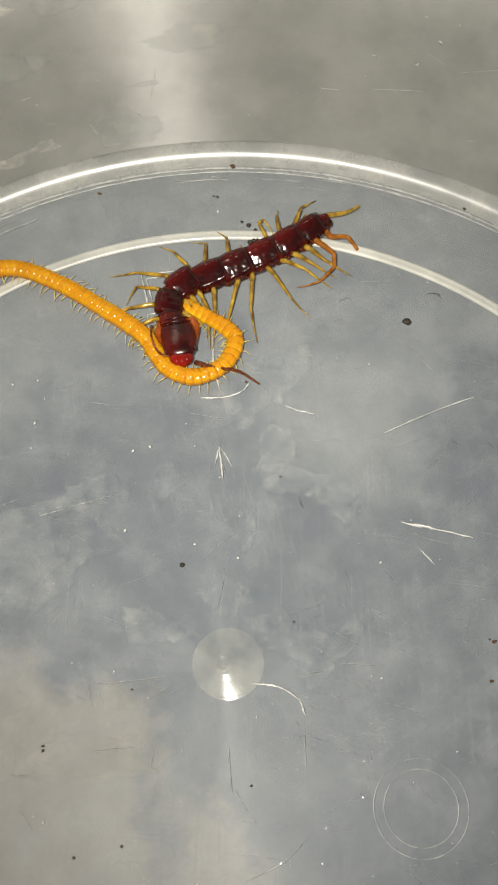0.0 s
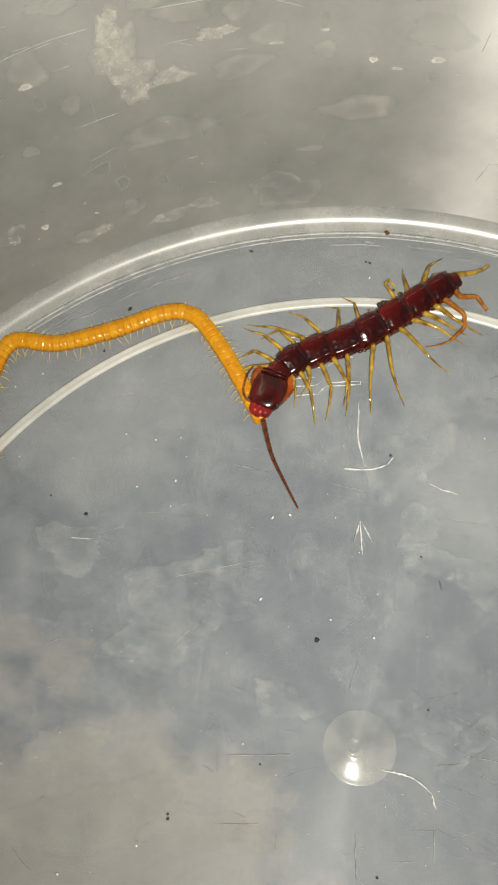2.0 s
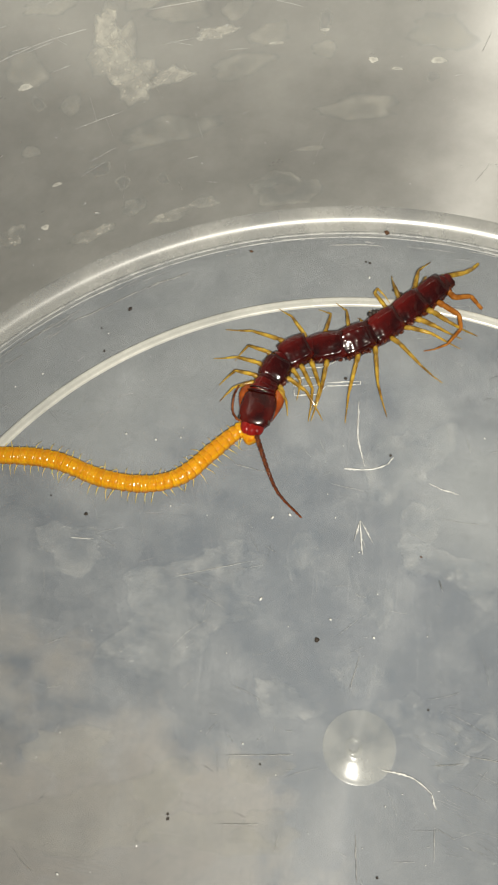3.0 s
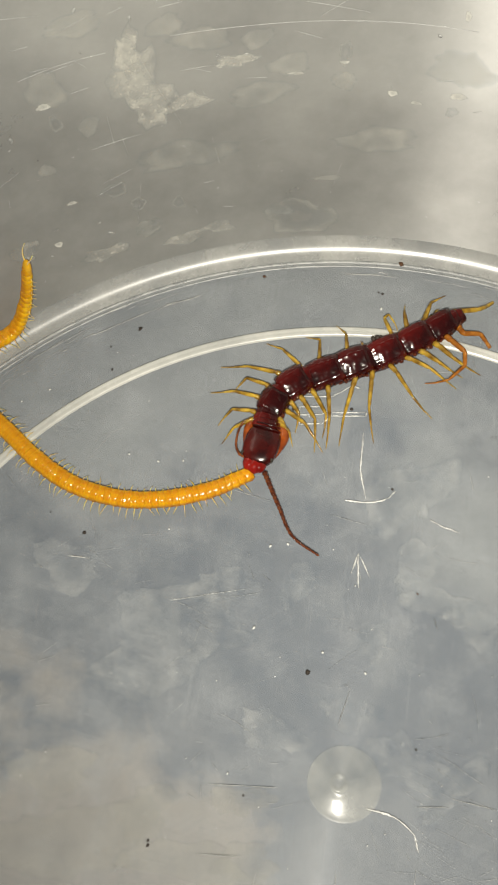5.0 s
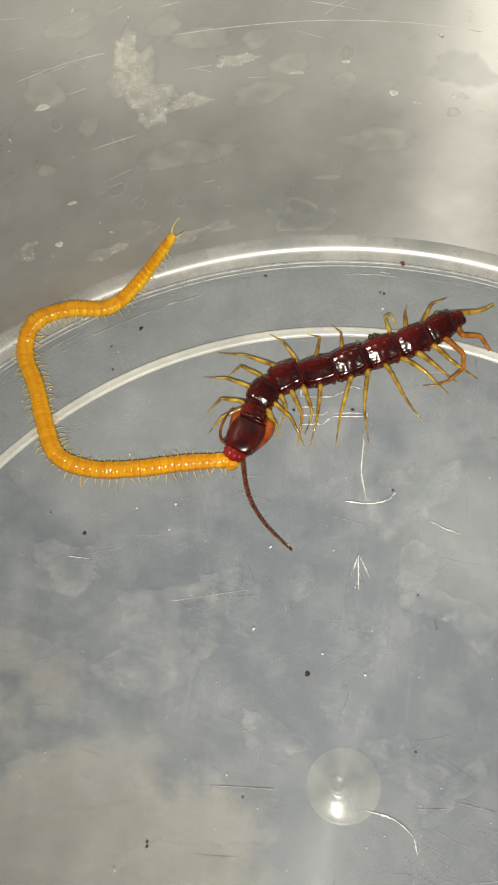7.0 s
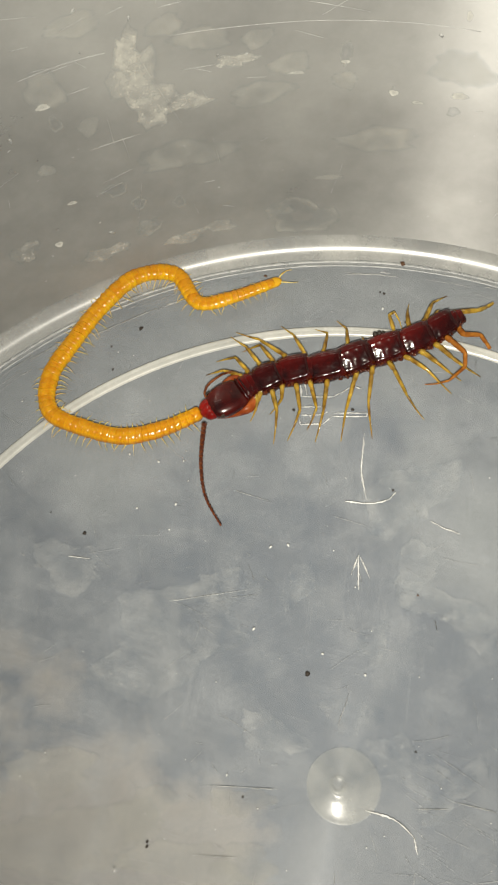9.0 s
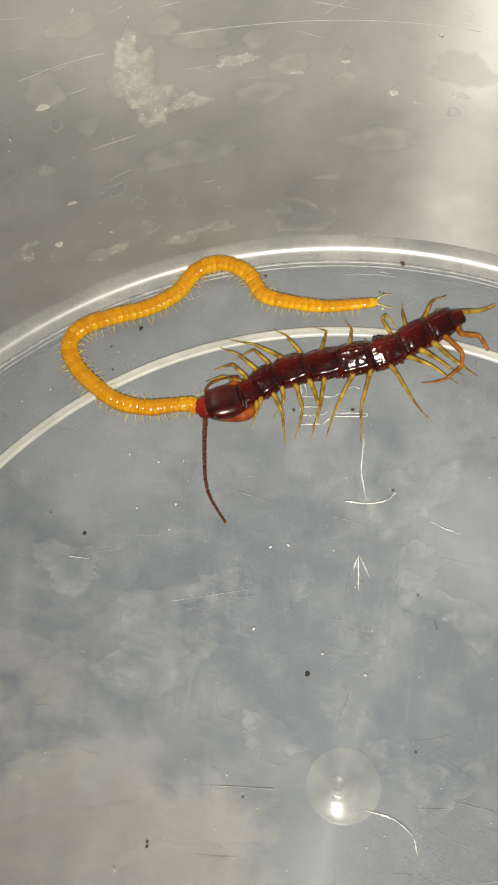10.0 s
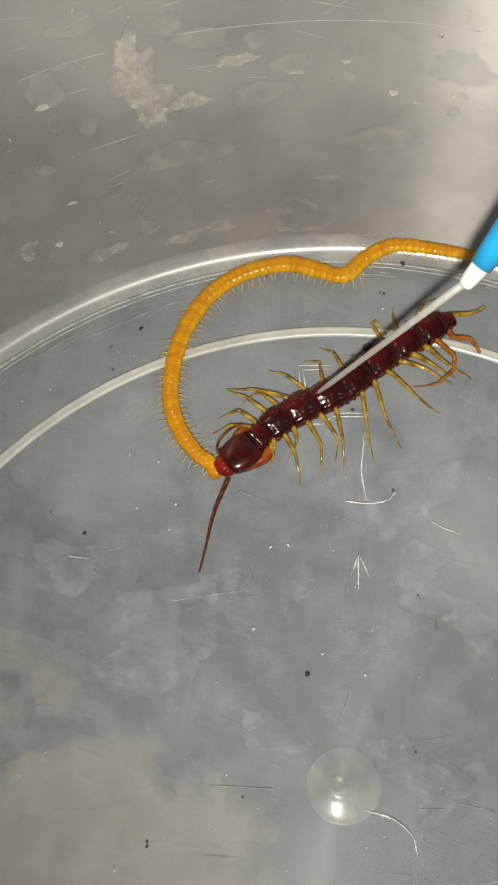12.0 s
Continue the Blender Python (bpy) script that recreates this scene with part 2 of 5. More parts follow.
# ---------------------------------------------------------------- mesh helpers
def part(name, bm, mat, parent=None, label="", smooth=True, turn=True):
    me = bpy.data.meshes.new(name)
    if turn is True:
        bmesh.ops.recalc_face_normals(bm, faces=bm.faces[:])
    elif turn:
        # every skin of a clear sheet faces the given point
        bm.normal_update()
        bmesh.ops.reverse_faces(bm, faces=[f for f in bm.faces if f.normal.dot(turn - f.calc_center_median()) < 0])
    if smooth:
        for f in bm.faces:
            f.smooth = True
    bm.to_mesh(me)
    bm.free()
    me.materials.append(mat)
    ob = new(name, me)
    ob.parent = parent
    if label:
        ob["label"] = label
    return ob


def share(name, me, parent, m):
    ob = new(name, me)
    ob.parent = parent
    ob.matrix_basis = m
    return ob


def loft(bm, rings, caps=True):
    made = [[bm.verts.new(p) for p in ring] for ring in rings]
    n = len(made[0])
    for a, b in zip(made, made[1:]):
        for i in range(n):
            bm.faces.new((a[i], a[(i + 1) % n], b[(i + 1) % n], b[i]))
    if caps:
        bm.faces.new(made[0][::-1])
        bm.faces.new(made[-1])
    return bm


def tube(bm, pts, radii, n=8):
    """A round tapering tube along a line of points."""
    pts = [Vector(p) for p in pts]
    if isinstance(radii, (int, float)):
        radii = [radii] * len(pts)
    rings, side = [], None
    for i, p in enumerate(pts):
        way = (pts[min(i + 1, len(pts) - 1)] - pts[max(i - 1, 0)]).normalized()
        if side is None:
            side = way.orthogonal().normalized()
        side = (side - way * side.dot(way)).normalized()
        up = way.cross(side)
        rings.append([p + (side * math.cos(a) + up * math.sin(a)) * radii[i] for a in [math.tau * k / n for k in range(n)]])
    return loft(bm, rings)


def lathe(bm, profile, n=160, closed=False):
    """Turns a line of (radius, height) round the z axis."""
    rings = []
    for r, z in profile:
        if r < 1e-9:
            rings.append([bm.verts.new((0, 0, z))])
        else:
            rings.append([bm.verts.new((r * math.sin(math.tau * k / n), r * math.cos(math.tau * k / n), z)) for k in range(n)])
    pairs = list(zip(rings, rings[1:])) + ([(rings[-1], rings[0])] if closed else [])
    for a, b in pairs:
        for i in range(n):
            j = (i + 1) % n
            if len(a) == 1 and len(b) == 1:
                continue
            if len(a) == 1:
                bm.faces.new((a[0], b[i], b[j]))
            elif len(b) == 1:
                bm.faces.new((a[i], a[j], b[0]))
            else:
                bm.faces.new((a[i], a[j], b[j], b[i]))
    return bm


def empty(name, m=None):
    ob = new(name)
    ob.empty_display_size = 0.002
    if m is not None:
        ob.matrix_world = m
    return ob


# ---------------------------------------------------------------- table and tub
FLOOR_R, HEEL_R, TUB_H = 50.3, 1.9, 66.0
HEEL_TURN = math.pi / 2 - math.atan(0.15)


def heel_point(a, off=0.0):
    """Inside of the rounded heel, in mm; a: turn from the flat floor."""
    return FLOOR_R + (HEEL_R + off) * math.sin(a), HEEL_R - (HEEL_R + off) * math.cos(a)


HEEL_END = heel_point(HEEL_TURN)


def wall_at(z, off=0.0):
    """Radius of the inside of the side in mm: close to upright."""
    h = z - HEEL_END[1]
    return HEEL_END[0] + 0.06 * h + 0.35 * (1 - math.exp(-h / 4.0)) + off


def ground_height(r):
    """Height of the tub's inside in mm at a radius in mm."""
    if r < FLOOR_R:
        return 0.0
    if r < HEEL_END[0]:
        return HEEL_R - math.sqrt(max(HEEL_R ** 2 - (r - FLOOR_R) ** 2, 0))
    z = HEEL_END[1]
    while wall_at(z) < r and z < TUB_H:
        z += 0.1
    return z


def build_table():
    bm = bmesh.new()
    bmesh.ops.create_cube(bm, size=1, matrix=Matrix.Translation((0.05, 0.1, -0.0161)) @ Matrix.Diagonal((1.3, 0.9, 0.03, 1)))
    bmesh.ops.bevel(bm, geom=bm.edges[:], offset=0.002, segments=2, affect="EDGES")
    ob = part("table_top", bm, M_TABLE, smooth=False)
    tagged(ob, "mottled blue-grey and beige laminate table top", "table", kind="structure")


def mm(profile):
    return [(r * MM, z * MM) for r, z in profile]


def build_tub():
    tub = empty("plastic_tub")
    tagged(tub, "round translucent milky plastic tub, scratched and water-stained inside", "tub")
    bm = bmesh.new()
    lathe(bm, mm([(0, 0), (1.2, 0)] + [(r, 0) for r in range(4, 45, 4)] + [(47.0, 0), (48.5, 0), (FLOOR_R, 0)]))
    lathe(bm, mm([(FLOOR_R, -1.0), (40, -1.0), (20, -1.0), (0, -1.0)]))
    part("base", bm, M_BASE, tub, "milky grey scratched flat base", turn=Vector((0, 0, 0.05)))
    bm = bmesh.new()
    steps = [HEEL_TURN * k / 14 for k in range(15)]
    lathe(bm, mm([heel_point(a) for a in steps]), n=256)
    lathe(bm, mm([heel_point(a, 1.0) for a in steps[::-1]]), n=256)
    part("heel", bm, M_HEEL, tub, "rounded shiny edge between base and side", turn=Vector((0, 0, 0.05)))
    bm = bmesh.new()
    zs = [HEEL_END[1] + q for q in (0.0, 0.15, 0.3, 0.5)] + [HEEL_END[1] + 0.8 * 1.2 ** k for k in range(24)] + [TUB_H]
    n = 1.0
    lathe(bm, mm([(wall_at(z), z) for z in zs]), n=256)
    lathe(bm, mm([(wall_at(z, n), z) for z in zs[::-1]]), n=256)
    part("side_wall", bm, M_WALL, tub, "upright translucent side with dried water marks", turn=Vector((0, 0, 0.05)))
    bm = bmesh.new()
    r = wall_at(TUB_H)
    lathe(bm, mm([(r, TUB_H), (r + 0.3, TUB_H + 0.9), (r + 2.2, TUB_H + 1.0), (r + 3.0, TUB_H + 0.2), (r + 3.0, TUB_H - 2.0), (r + 2.2, TUB_H - 2.0), (r + 2.0, TUB_H - 0.3), (r + 1.0, TUB_H - 0.2)]), closed=True)
    part("rim", bm, M_WALL, tub, "rolled rim of the tub")
    # raised stacking ridge moulded in the base
    bm = bmesh.new()
    lathe(bm, mm([(41.45, 0.004), (41.55, 0.16), (41.75, 0.22), (41.95, 0.15), (42.1, 0.15), (42.3, 0.20), (42.45, 0.14), (42.55, 0.004)]), n=256)
    part("ridge", bm, M_RIDGE, tub, "white raised ring moulded into the base")
    bm = bmesh.new()
    lathe(bm, mm([(49.55, 0.004), (49.62, 0.07), (49.7, 0.004)]), n=256)
    lathe(bm, mm([(50.0, 0.004), (50.12, 0.09), (50.26, 0.004)]), n=256)
    part("heel_line", bm, M_FAINT, tub, "thin whitish double line round the base")
    # moulding gate: a low dome with a small crater
    bm = bmesh.new()
    lathe(bm, mm([(0, 0.25), (0.45, 0.26), (0.70, 0.31), (0.90, 0.30), (1.15, 0.240)] + [(q, 0.012 + 0.126 * (3.0 - q)) for q in (1.5, 1.9, 2.3, 2.6)] + [(2.75, 0.038), (2.88, 0.017), (2.97, 0.005)]), n=96)
    for v in bm.verts:
        # the cone leans away from the crater
        v.co.x += 0.45 * MM * min(1.0, math.hypot(v.co.x, v.co.y) / (3.0 * MM))
    dome = part("gate_dome", bm, M_DOME, tub, "low round dome at the centre of the base")
    bm = bmesh.new()
    lathe(bm, mm([(0.38, 0.25), (0.46, 0.31), (0.56, 0.33), (0.66, 0.31), (0.76, 0.25)]), n=32)
    part("gate_crater", bm, M_DOME, dome, "small raised ring left by the mould")
    # cavity mark: two fine concentric rings
    for r in (3.7, 2.9):
        bm = bmesh.new()
        lathe(bm, mm([(r - 0.035, 0.004), (r - 0.012, 0.03), (r + 0.012, 0.03), (r + 0.035, 0.004)]), n=72)
        ring = part("mould_ring", bm, M_FAINT, tub, "fine raised circle moulded into the base")
        ring.location = (13.48 * MM, -13.6 * MM, 0)
    return tub


def ribbon(bm, pts, width, z=0.012, seed=0):
    """A thin raised scratch on the base; points and width in mm."""
    rnd = random.Random(seed)
    pts = smooth_line([Vector((x, y, 0)) for x, y in pts], max(4, 3 * len(pts)))
    rings = []
    for i, p in enumerate(pts):
        way = (pts[min(i + 1, len(pts) - 1)] - pts[max(i - 1, 0)]).normalized()
        side = Vector((-way.y, way.x, 0))
        w = width * (0.55 + 0.6 * rnd.random()) * (0.35 if i in (0, len(pts) - 1) else 1.0)
        p = p + side * rnd.uniform(-0.25, 0.25) * width
        rings.append([(p + side * w * 0.5) * MM, (p + Vector((0, 0, z))) * MM, (p - side * w * 0.5) * MM])
    made = [[bm.verts.new(v + Vector((0, 0, 0.004 * MM))) for v in r] for r in rings]
    for a, b in zip(made, made[1:]):
        bm.faces.new((a[0], a[1], b[1], b[0]))
        bm.faces.new((a[1], a[2], b[2], b[1]))
        bm.faces.new((a[2], a[0], b[0], b[2]))


def smooth_line(pts, n):
    """n points at even steps along a smooth line through pts."""
    out = []
    if len(pts) > 2:
        for i in range(len(pts) - 1):
            p0, p1, p2, p3 = pts[max(i - 1, 0)], pts[i], pts[i + 1], pts[min(i + 2, len(pts) - 1)]
            for k in range(8):
                t = k / 8
                out.append(0.5 * (2 * p1 + (p2 - p0) * t + (2 * p0 - 5 * p1 + 4 * p2 - p3) * t * t + (3 * p1 - p0 - 3 * p2 + p3) * t ** 3))
        out.append(pts[-1].copy())
    else:
        out = list(pts)
    lens = [0.0]
    for a, b in zip(out, out[1:]):
        lens.append(lens[-1] + (b - a).length)
    res, j = [], 0
    for k in range(n):
        want = lens[-1] * k / (n - 1)
        while j < len(out) - 2 and lens[j + 1] < want:
            j += 1
        t = (want - lens[j]) / max(lens[j + 1] - lens[j], 1e-9)
        res.append(out[j].lerp(out[j + 1], min(max(t, 0), 1)))
    return res


def build_scratches(tub):
    marks = [
        ([(2.75, 19.25), (2.57, 16.1)], 0.16), ([(2.72, 19.2), (2.0, 17.4)], 0.10), ([(2.84, 19.15), (3.6, 17.1)], 0.10), ([(2.6, 18.0), (2.9, 16.7)], 0.08),
        ([(4.0, 30.95), (3.48, 27.46), (3.71, 24.42)], 0.13), ([(1.87, 24.32), (4.04, 24.03), (5.93, 24.4)], 0.14), ([(5.83, 24.4), (6.48, 25.04)], 0.12),
        ([(-1.75, 35.65), (-1.78, 34.99)], 0.10), ([(-1.78, 34.99), (1.36, 34.87)], 0.10), ([(1.36, 34.87), (3.18, 35.93)], 0.10), ([(3.18, 35.93), (3.96, 35.6)], 0.10), ([(-1.81, 33.92), (0.1, 33.85)], 0.10), ([(-1.84, 33.04), (0.17, 33.02)], 0.10), ([(-1.81, 33.92), (-1.95, 33.04)], 0.10),
        ([(-1.96, 32.75), (-1.98, 32.11)], 0.10), ([(-1.98, 32.11), (0.12, 32.03)], 0.10), ([(0.12, 32.03), (1.05, 32.81)], 0.10), ([(1.05, 32.81), (4.31, 32.69)], 0.10), ([(0.17, 33.02), (0.65, 33.3)], 0.10), ([(1.18, 33.16), (4.33, 33.04)], 0.10), ([(4.33, 33.04), (4.31, 32.69)], 0.10),
        ([(-1.69, 34.97), (-1.92, 38.3)], 0.12), ([(-1.92, 38.34), (1.4, 38.25)], 0.12), ([(-1.22, 35.2), (-1.5, 37.86)], 0.10), ([(-1.5, 37.88), (1.33, 37.81)], 0.10),
    ]
    marks += [
        ([(17.18, 9.47), (20.2, 8.25), (22.98, 6.99)], 0.24), ([(17.57, 17.9), (22.0, 19.1), (26.46, 20.01)], 0.09), ([(9.3, 22.2), (10.4, 21.5), (11.75, 20.9)], 0.11),
        ([(-8.24, 25.74), (-4.72, 24.45)], 0.08), ([(2.05, -1.88), (4.44, -2.7), (5.77, -4.0)], 0.15), ([(5.77, -4.0), (5.9, -5.2)], 0.14), ([(5.6, -6.5), (5.2, -9.03)], 0.07), ([(-0.6, -6.4), (-0.9, -10.0)], 0.08),
        ([(6.05, -1.88), (8.63, -1.95)], 0.07), ([(18.1, 6.98), (19.17, 5.27)], 0.10), ([(-0.65, -16.45), (2.1, -15.71), (4.11, -14.43)], 0.08),
        ([(-10.63, 0.2), (-4.93, -0.16)], 0.07), ([(-23.12, 19.92), (-21.07, 19.6)], 0.09), ([(8.89, 13.29), (9.03, 12.22)], 0.08),
        ([(-13.9, 15.54), (-6.99, 16.36)], 0.06), ([(8.93, -1.34), (12.38, -2.24)], 0.08), ([(-11.72, -4.98), (-8.16, -5.23)], 0.07),
        ([(1.3, 7.3), (0.2, 4.6)], 0.07),
    ]
    for k, (pts, w) in enumerate(marks):
        bm = bmesh.new()
        rnd = random.Random(500 + k)
        ribbon(bm, pts, w * 0.95, 0.04, seed=k)
        for n in range(4 if w > 0.085 else 2):
            # short chipped strokes beside the main one
            line = smooth_line([Vector((x, y, 0)) for x, y in pts], 24)
            a = rnd.randrange(0, 16)
            cut = line[a:a + rnd.randrange(5, 9)]
            dx, dy = rnd.uniform(-0.6, 0.6) * w, rnd.uniform(-0.6, 0.6) * w
            ribbon(bm, [(p.x + dx + rnd.uniform(-0.2, 0.2) * w, p.y + dy + rnd.uniform(-0.2, 0.2) * w) for p in cut], w * rnd.uniform(0.35, 0.8), 0.04, seed=k * 7 + n)
        part("scratch", bm, M_MARK if w > 0.085 else M_FAINT, tub)
    # hair-fine wear all over the base
    rnd = random.Random(7)
    bm = bmesh.new()
    for k in range(520):
        r, a = 45 * math.sqrt(rnd.random()), rnd.uniform(0, math.tau)
        x, y = r * math.sin(a), r * math.cos(a)
        ln, turn = rnd.choice((0.4, 0.7, 1.2, 2.0, 3.5)) * rnd.uniform(0.6, 1.3), rnd.gauss(-0.35, 0.5) if rnd.random() < 0.6 else rnd.uniform(0, math.pi)
        dx, dy, bend = math.cos(turn) * ln / 2, math.sin(turn) * ln / 2, rnd.uniform(-0.03, 0.03) * ln
        if math.hypot(x, y) < 3.6:
            continue
        ribbon(bm, [(x - dx, y - dy), (x - dy * bend, y + dx * bend), (x + dx, y + dy)], rnd.uniform(0.012, 0.034), 0.018, k)
    for k in range(45):
        x, y = rnd.uniform(6.0, 16.0), rnd.uniform(-9.0, 2.5)
        ln, turn = rnd.uniform(0.8, 3.2), rnd.gauss(-0.55, 0.12)
        dx, dy = math.cos(turn) * ln / 2, math.sin(turn) * ln / 2
        ribbon(bm, [(x - dx, y - dy), (x, y + 0.02), (x + dx, y + dy)], rnd.uniform(0.010, 0.024), 0.015, 900 + k)
    for k in range(46):
        r, a, ln = rnd.uniform(47.8, 50.2), math.radians(rnd.uniform(-60, 30)), rnd.uniform(0.02, 0.13)
        ribbon(bm, [((r + rnd.uniform(-0.12, 0.12)) * math.sin(a + ln * q), (r + rnd.uniform(-0.12, 0.12)) * math.cos(a + ln * q)) for q in (0, 0.33, 0.66, 1)], rnd.uniform(0.03, 0.12), 0.02, 1200 + k)
    tagged(part("fine_wear", bm, M_FAINT, tub, "hair-fine scratches all over the base"), kind="stuff")
    # bright pin-prick dents and grains stuck to the base
    bm = bmesh.new()
    for k in range(220):
        r, a = 46 * math.sqrt(rnd.random()), rnd.uniform(0, math.tau)
        if r < 3.6:
            continue
        s = rnd.choice((0.03, 0.04, 0.05, 0.06, 0.10)) * rnd.uniform(0.7, 1.2) * MM
        bmesh.ops.create_icosphere(bm, subdivisions=1, radius=s, matrix=Matrix.Translation((r * math.sin(a) * MM, r * math.cos(a) * MM, s * 0.1)) @ Matrix.Rotation(rnd.uniform(0, 3), 4, "Z") @ Matrix.Diagonal((rnd.uniform(0.8, 2.0), 1, 0.22, 1)))
    tagged(part("grain_scatter", bm, M_SCRATCH, tub, "tiny white grains and dents on the base"), kind="stuff")


def wall_patch(tub, angle, z, wide, high, seed, mat, ring=False, label="", rough=1.0):
    """An uneven dried film on the sloping side; angle in degrees, sizes in mm."""
    rnd = random.Random(seed)
    n = 40
    ph = [rnd.uniform(0, math.tau) for _ in range(5)]
    verts, cover, faces = [], [], []
    bands = ((1.0, 0.0), (0.90, 1.0), (0.80, 0.55), (0.60, 0.12), (0.30, 0.05)) if ring else ((1.0, 0.0), (0.88, 0.55), (0.70, 1.0), (0.45, 0.9), (0.20, 0.75))
    for q, c in bands:
        for k in range(n):
            a = math.tau * k / n
            w = q * (1 + rough * (0.13 * math.sin(2 * a + ph[0]) + 0.10 * math.sin(3 * a + ph[1]) + 0.08 * math.sin(5 * a + ph[2]) + 0.06 * math.sin(9 * a + ph[3]) + 0.05 * math.sin(14 * a + ph[4])))
            zz = max(z + w * math.sin(a) * high / 2, HEEL_END[1] + 0.05)
            r = wall_at(zz) - 0.03
            b = math.radians(angle) + w * math.cos(a) * wide / 2 / r
            verts.append((r * math.sin(b) * MM, r * math.cos(b) * MM, zz * MM))
            cover.append(c)
    for i in range(len(bands) - 1):
        for k in range(n):
            faces.append((i * n + k, i * n + (k + 1) % n, (i + 1) * n + (k + 1) % n, (i + 1) * n + k))
    if not ring:
        faces.append(tuple(range((len(bands) - 1) * n, len(bands) * n)))
    me = bpy.data.meshes.new("water_stain")
    me.from_pydata(verts, [], faces)
    me.attributes.new("cover", "FLOAT", "POINT").data.foreach_set("value", cover)
    me.polygons.foreach_set("use_smooth", [True] * len(faces))
    me.materials.append(mat)
    ob = new("water_stain", me)
    ob.parent = tub
    if label:
        ob["label"] = label
    return ob


def base_film(tub, x, y, wide, deep, turn, seed, mat, label=""):
    """An uneven dried film lying on the base; place and sizes in mm."""
    rnd = random.Random(seed)
    n, ph = 56, [rnd.uniform(0, math.tau) for _ in range(6)]
    bands = ((1.0, 0.0), (0.95, 0.8), (0.86, 1.0), (0.62, 0.85), (0.32, 0.7))
    verts, cover, faces = [], [], []
    ca, sa = math.cos(math.radians(turn)), math.sin(math.radians(turn))
    for q, c in bands:
        for k in range(n):
            a = math.tau * k / n
            w = q * (1 + 0.20 * math.sin(2 * a + ph[0]) + 0.15 * math.sin(3 * a + ph[1]) + 0.11 * math.sin(5 * a + ph[2]) + 0.07 * math.sin(8 * a + ph[3]) + 0.05 * math.sin(13 * a + ph[4]) + 0.03 * math.sin(21 * a + ph[5]))
            u, v = w * math.cos(a) * wide / 2, w * math.sin(a) * deep / 2
            verts.append(((x + u * ca - v * sa) * MM, (y + u * sa + v * ca) * MM, (0.006 + 0.0006 * (seed % 17)) * MM))
            cover.append(c)
    for i in range(len(bands) - 1):
        for k in range(n):
            faces.append((i * n + k, i * n + (k + 1) % n, (i + 1) * n + (k + 1) % n, (i + 1) * n + k))
    faces.append(tuple(range((len(bands) - 1) * n, len(bands) * n)))
    me = bpy.data.meshes.new("dried_film")
    me.from_pydata(verts, [], faces)
    me.attributes.new("cover", "FLOAT", "POINT").data.foreach_set("value", cover)
    me.materials.append(mat)
    ob = new("dried_film", me)
    ob.parent = tub
    if label:
        ob["label"] = label



def build_base_films(tub):
    beige = [(-23.4, 1.6, 7.9, 3.5), (-21.7, -3.8, 12.7, 6.2), (-15.6, -1.8, 5.0, 3.8), (-12.2, -5.6, 8.9, 3.6), (-7.9, -1.1, 4.5, 2.5), (-7.7, -5.7, 5.3, 2.8)]
    hazy = [(7.6, 17.7, 2.9, 5.5), (8.8, 14.9, 5.8, 2.9), (12.2, 12.6, 3.8, 3.4), (-2.5, 16.7, 3.9, 2.5), (3.6, 11.4, 2.1, 3.3), (4.7, 1.7, 5.9, 3.9), (-13.8, 12.3, 12.1, 7.2), (7.4, 24.6, 7.5, 5.4), (-23.5, 34.2, 3.8, 3.0), (-9.0, 16.7, 5.0, 3.0), (1.2, 5.4, 4.2, 2.7), (9.0, -0.5, 5.3, 2.5), (-5.3, 4.2, 5.1, 2.7), (-23.1, 19.1, 6.1, 3.6)]
    for k, (x, y, w, d) in enumerate(beige):
        base_film(tub, x, y, w, d, 12 * (k % 3 - 1), k, M_BEIGE, "faint beige dried water film")
    for k, (x, y, w, d) in enumerate(hazy):
        base_film(tub, x, y, w * 1.15, d * 1.15, 25 * (k % 4 - 1.5), 40 + k, M_SMUDGE, "whitish scuffed smudge")


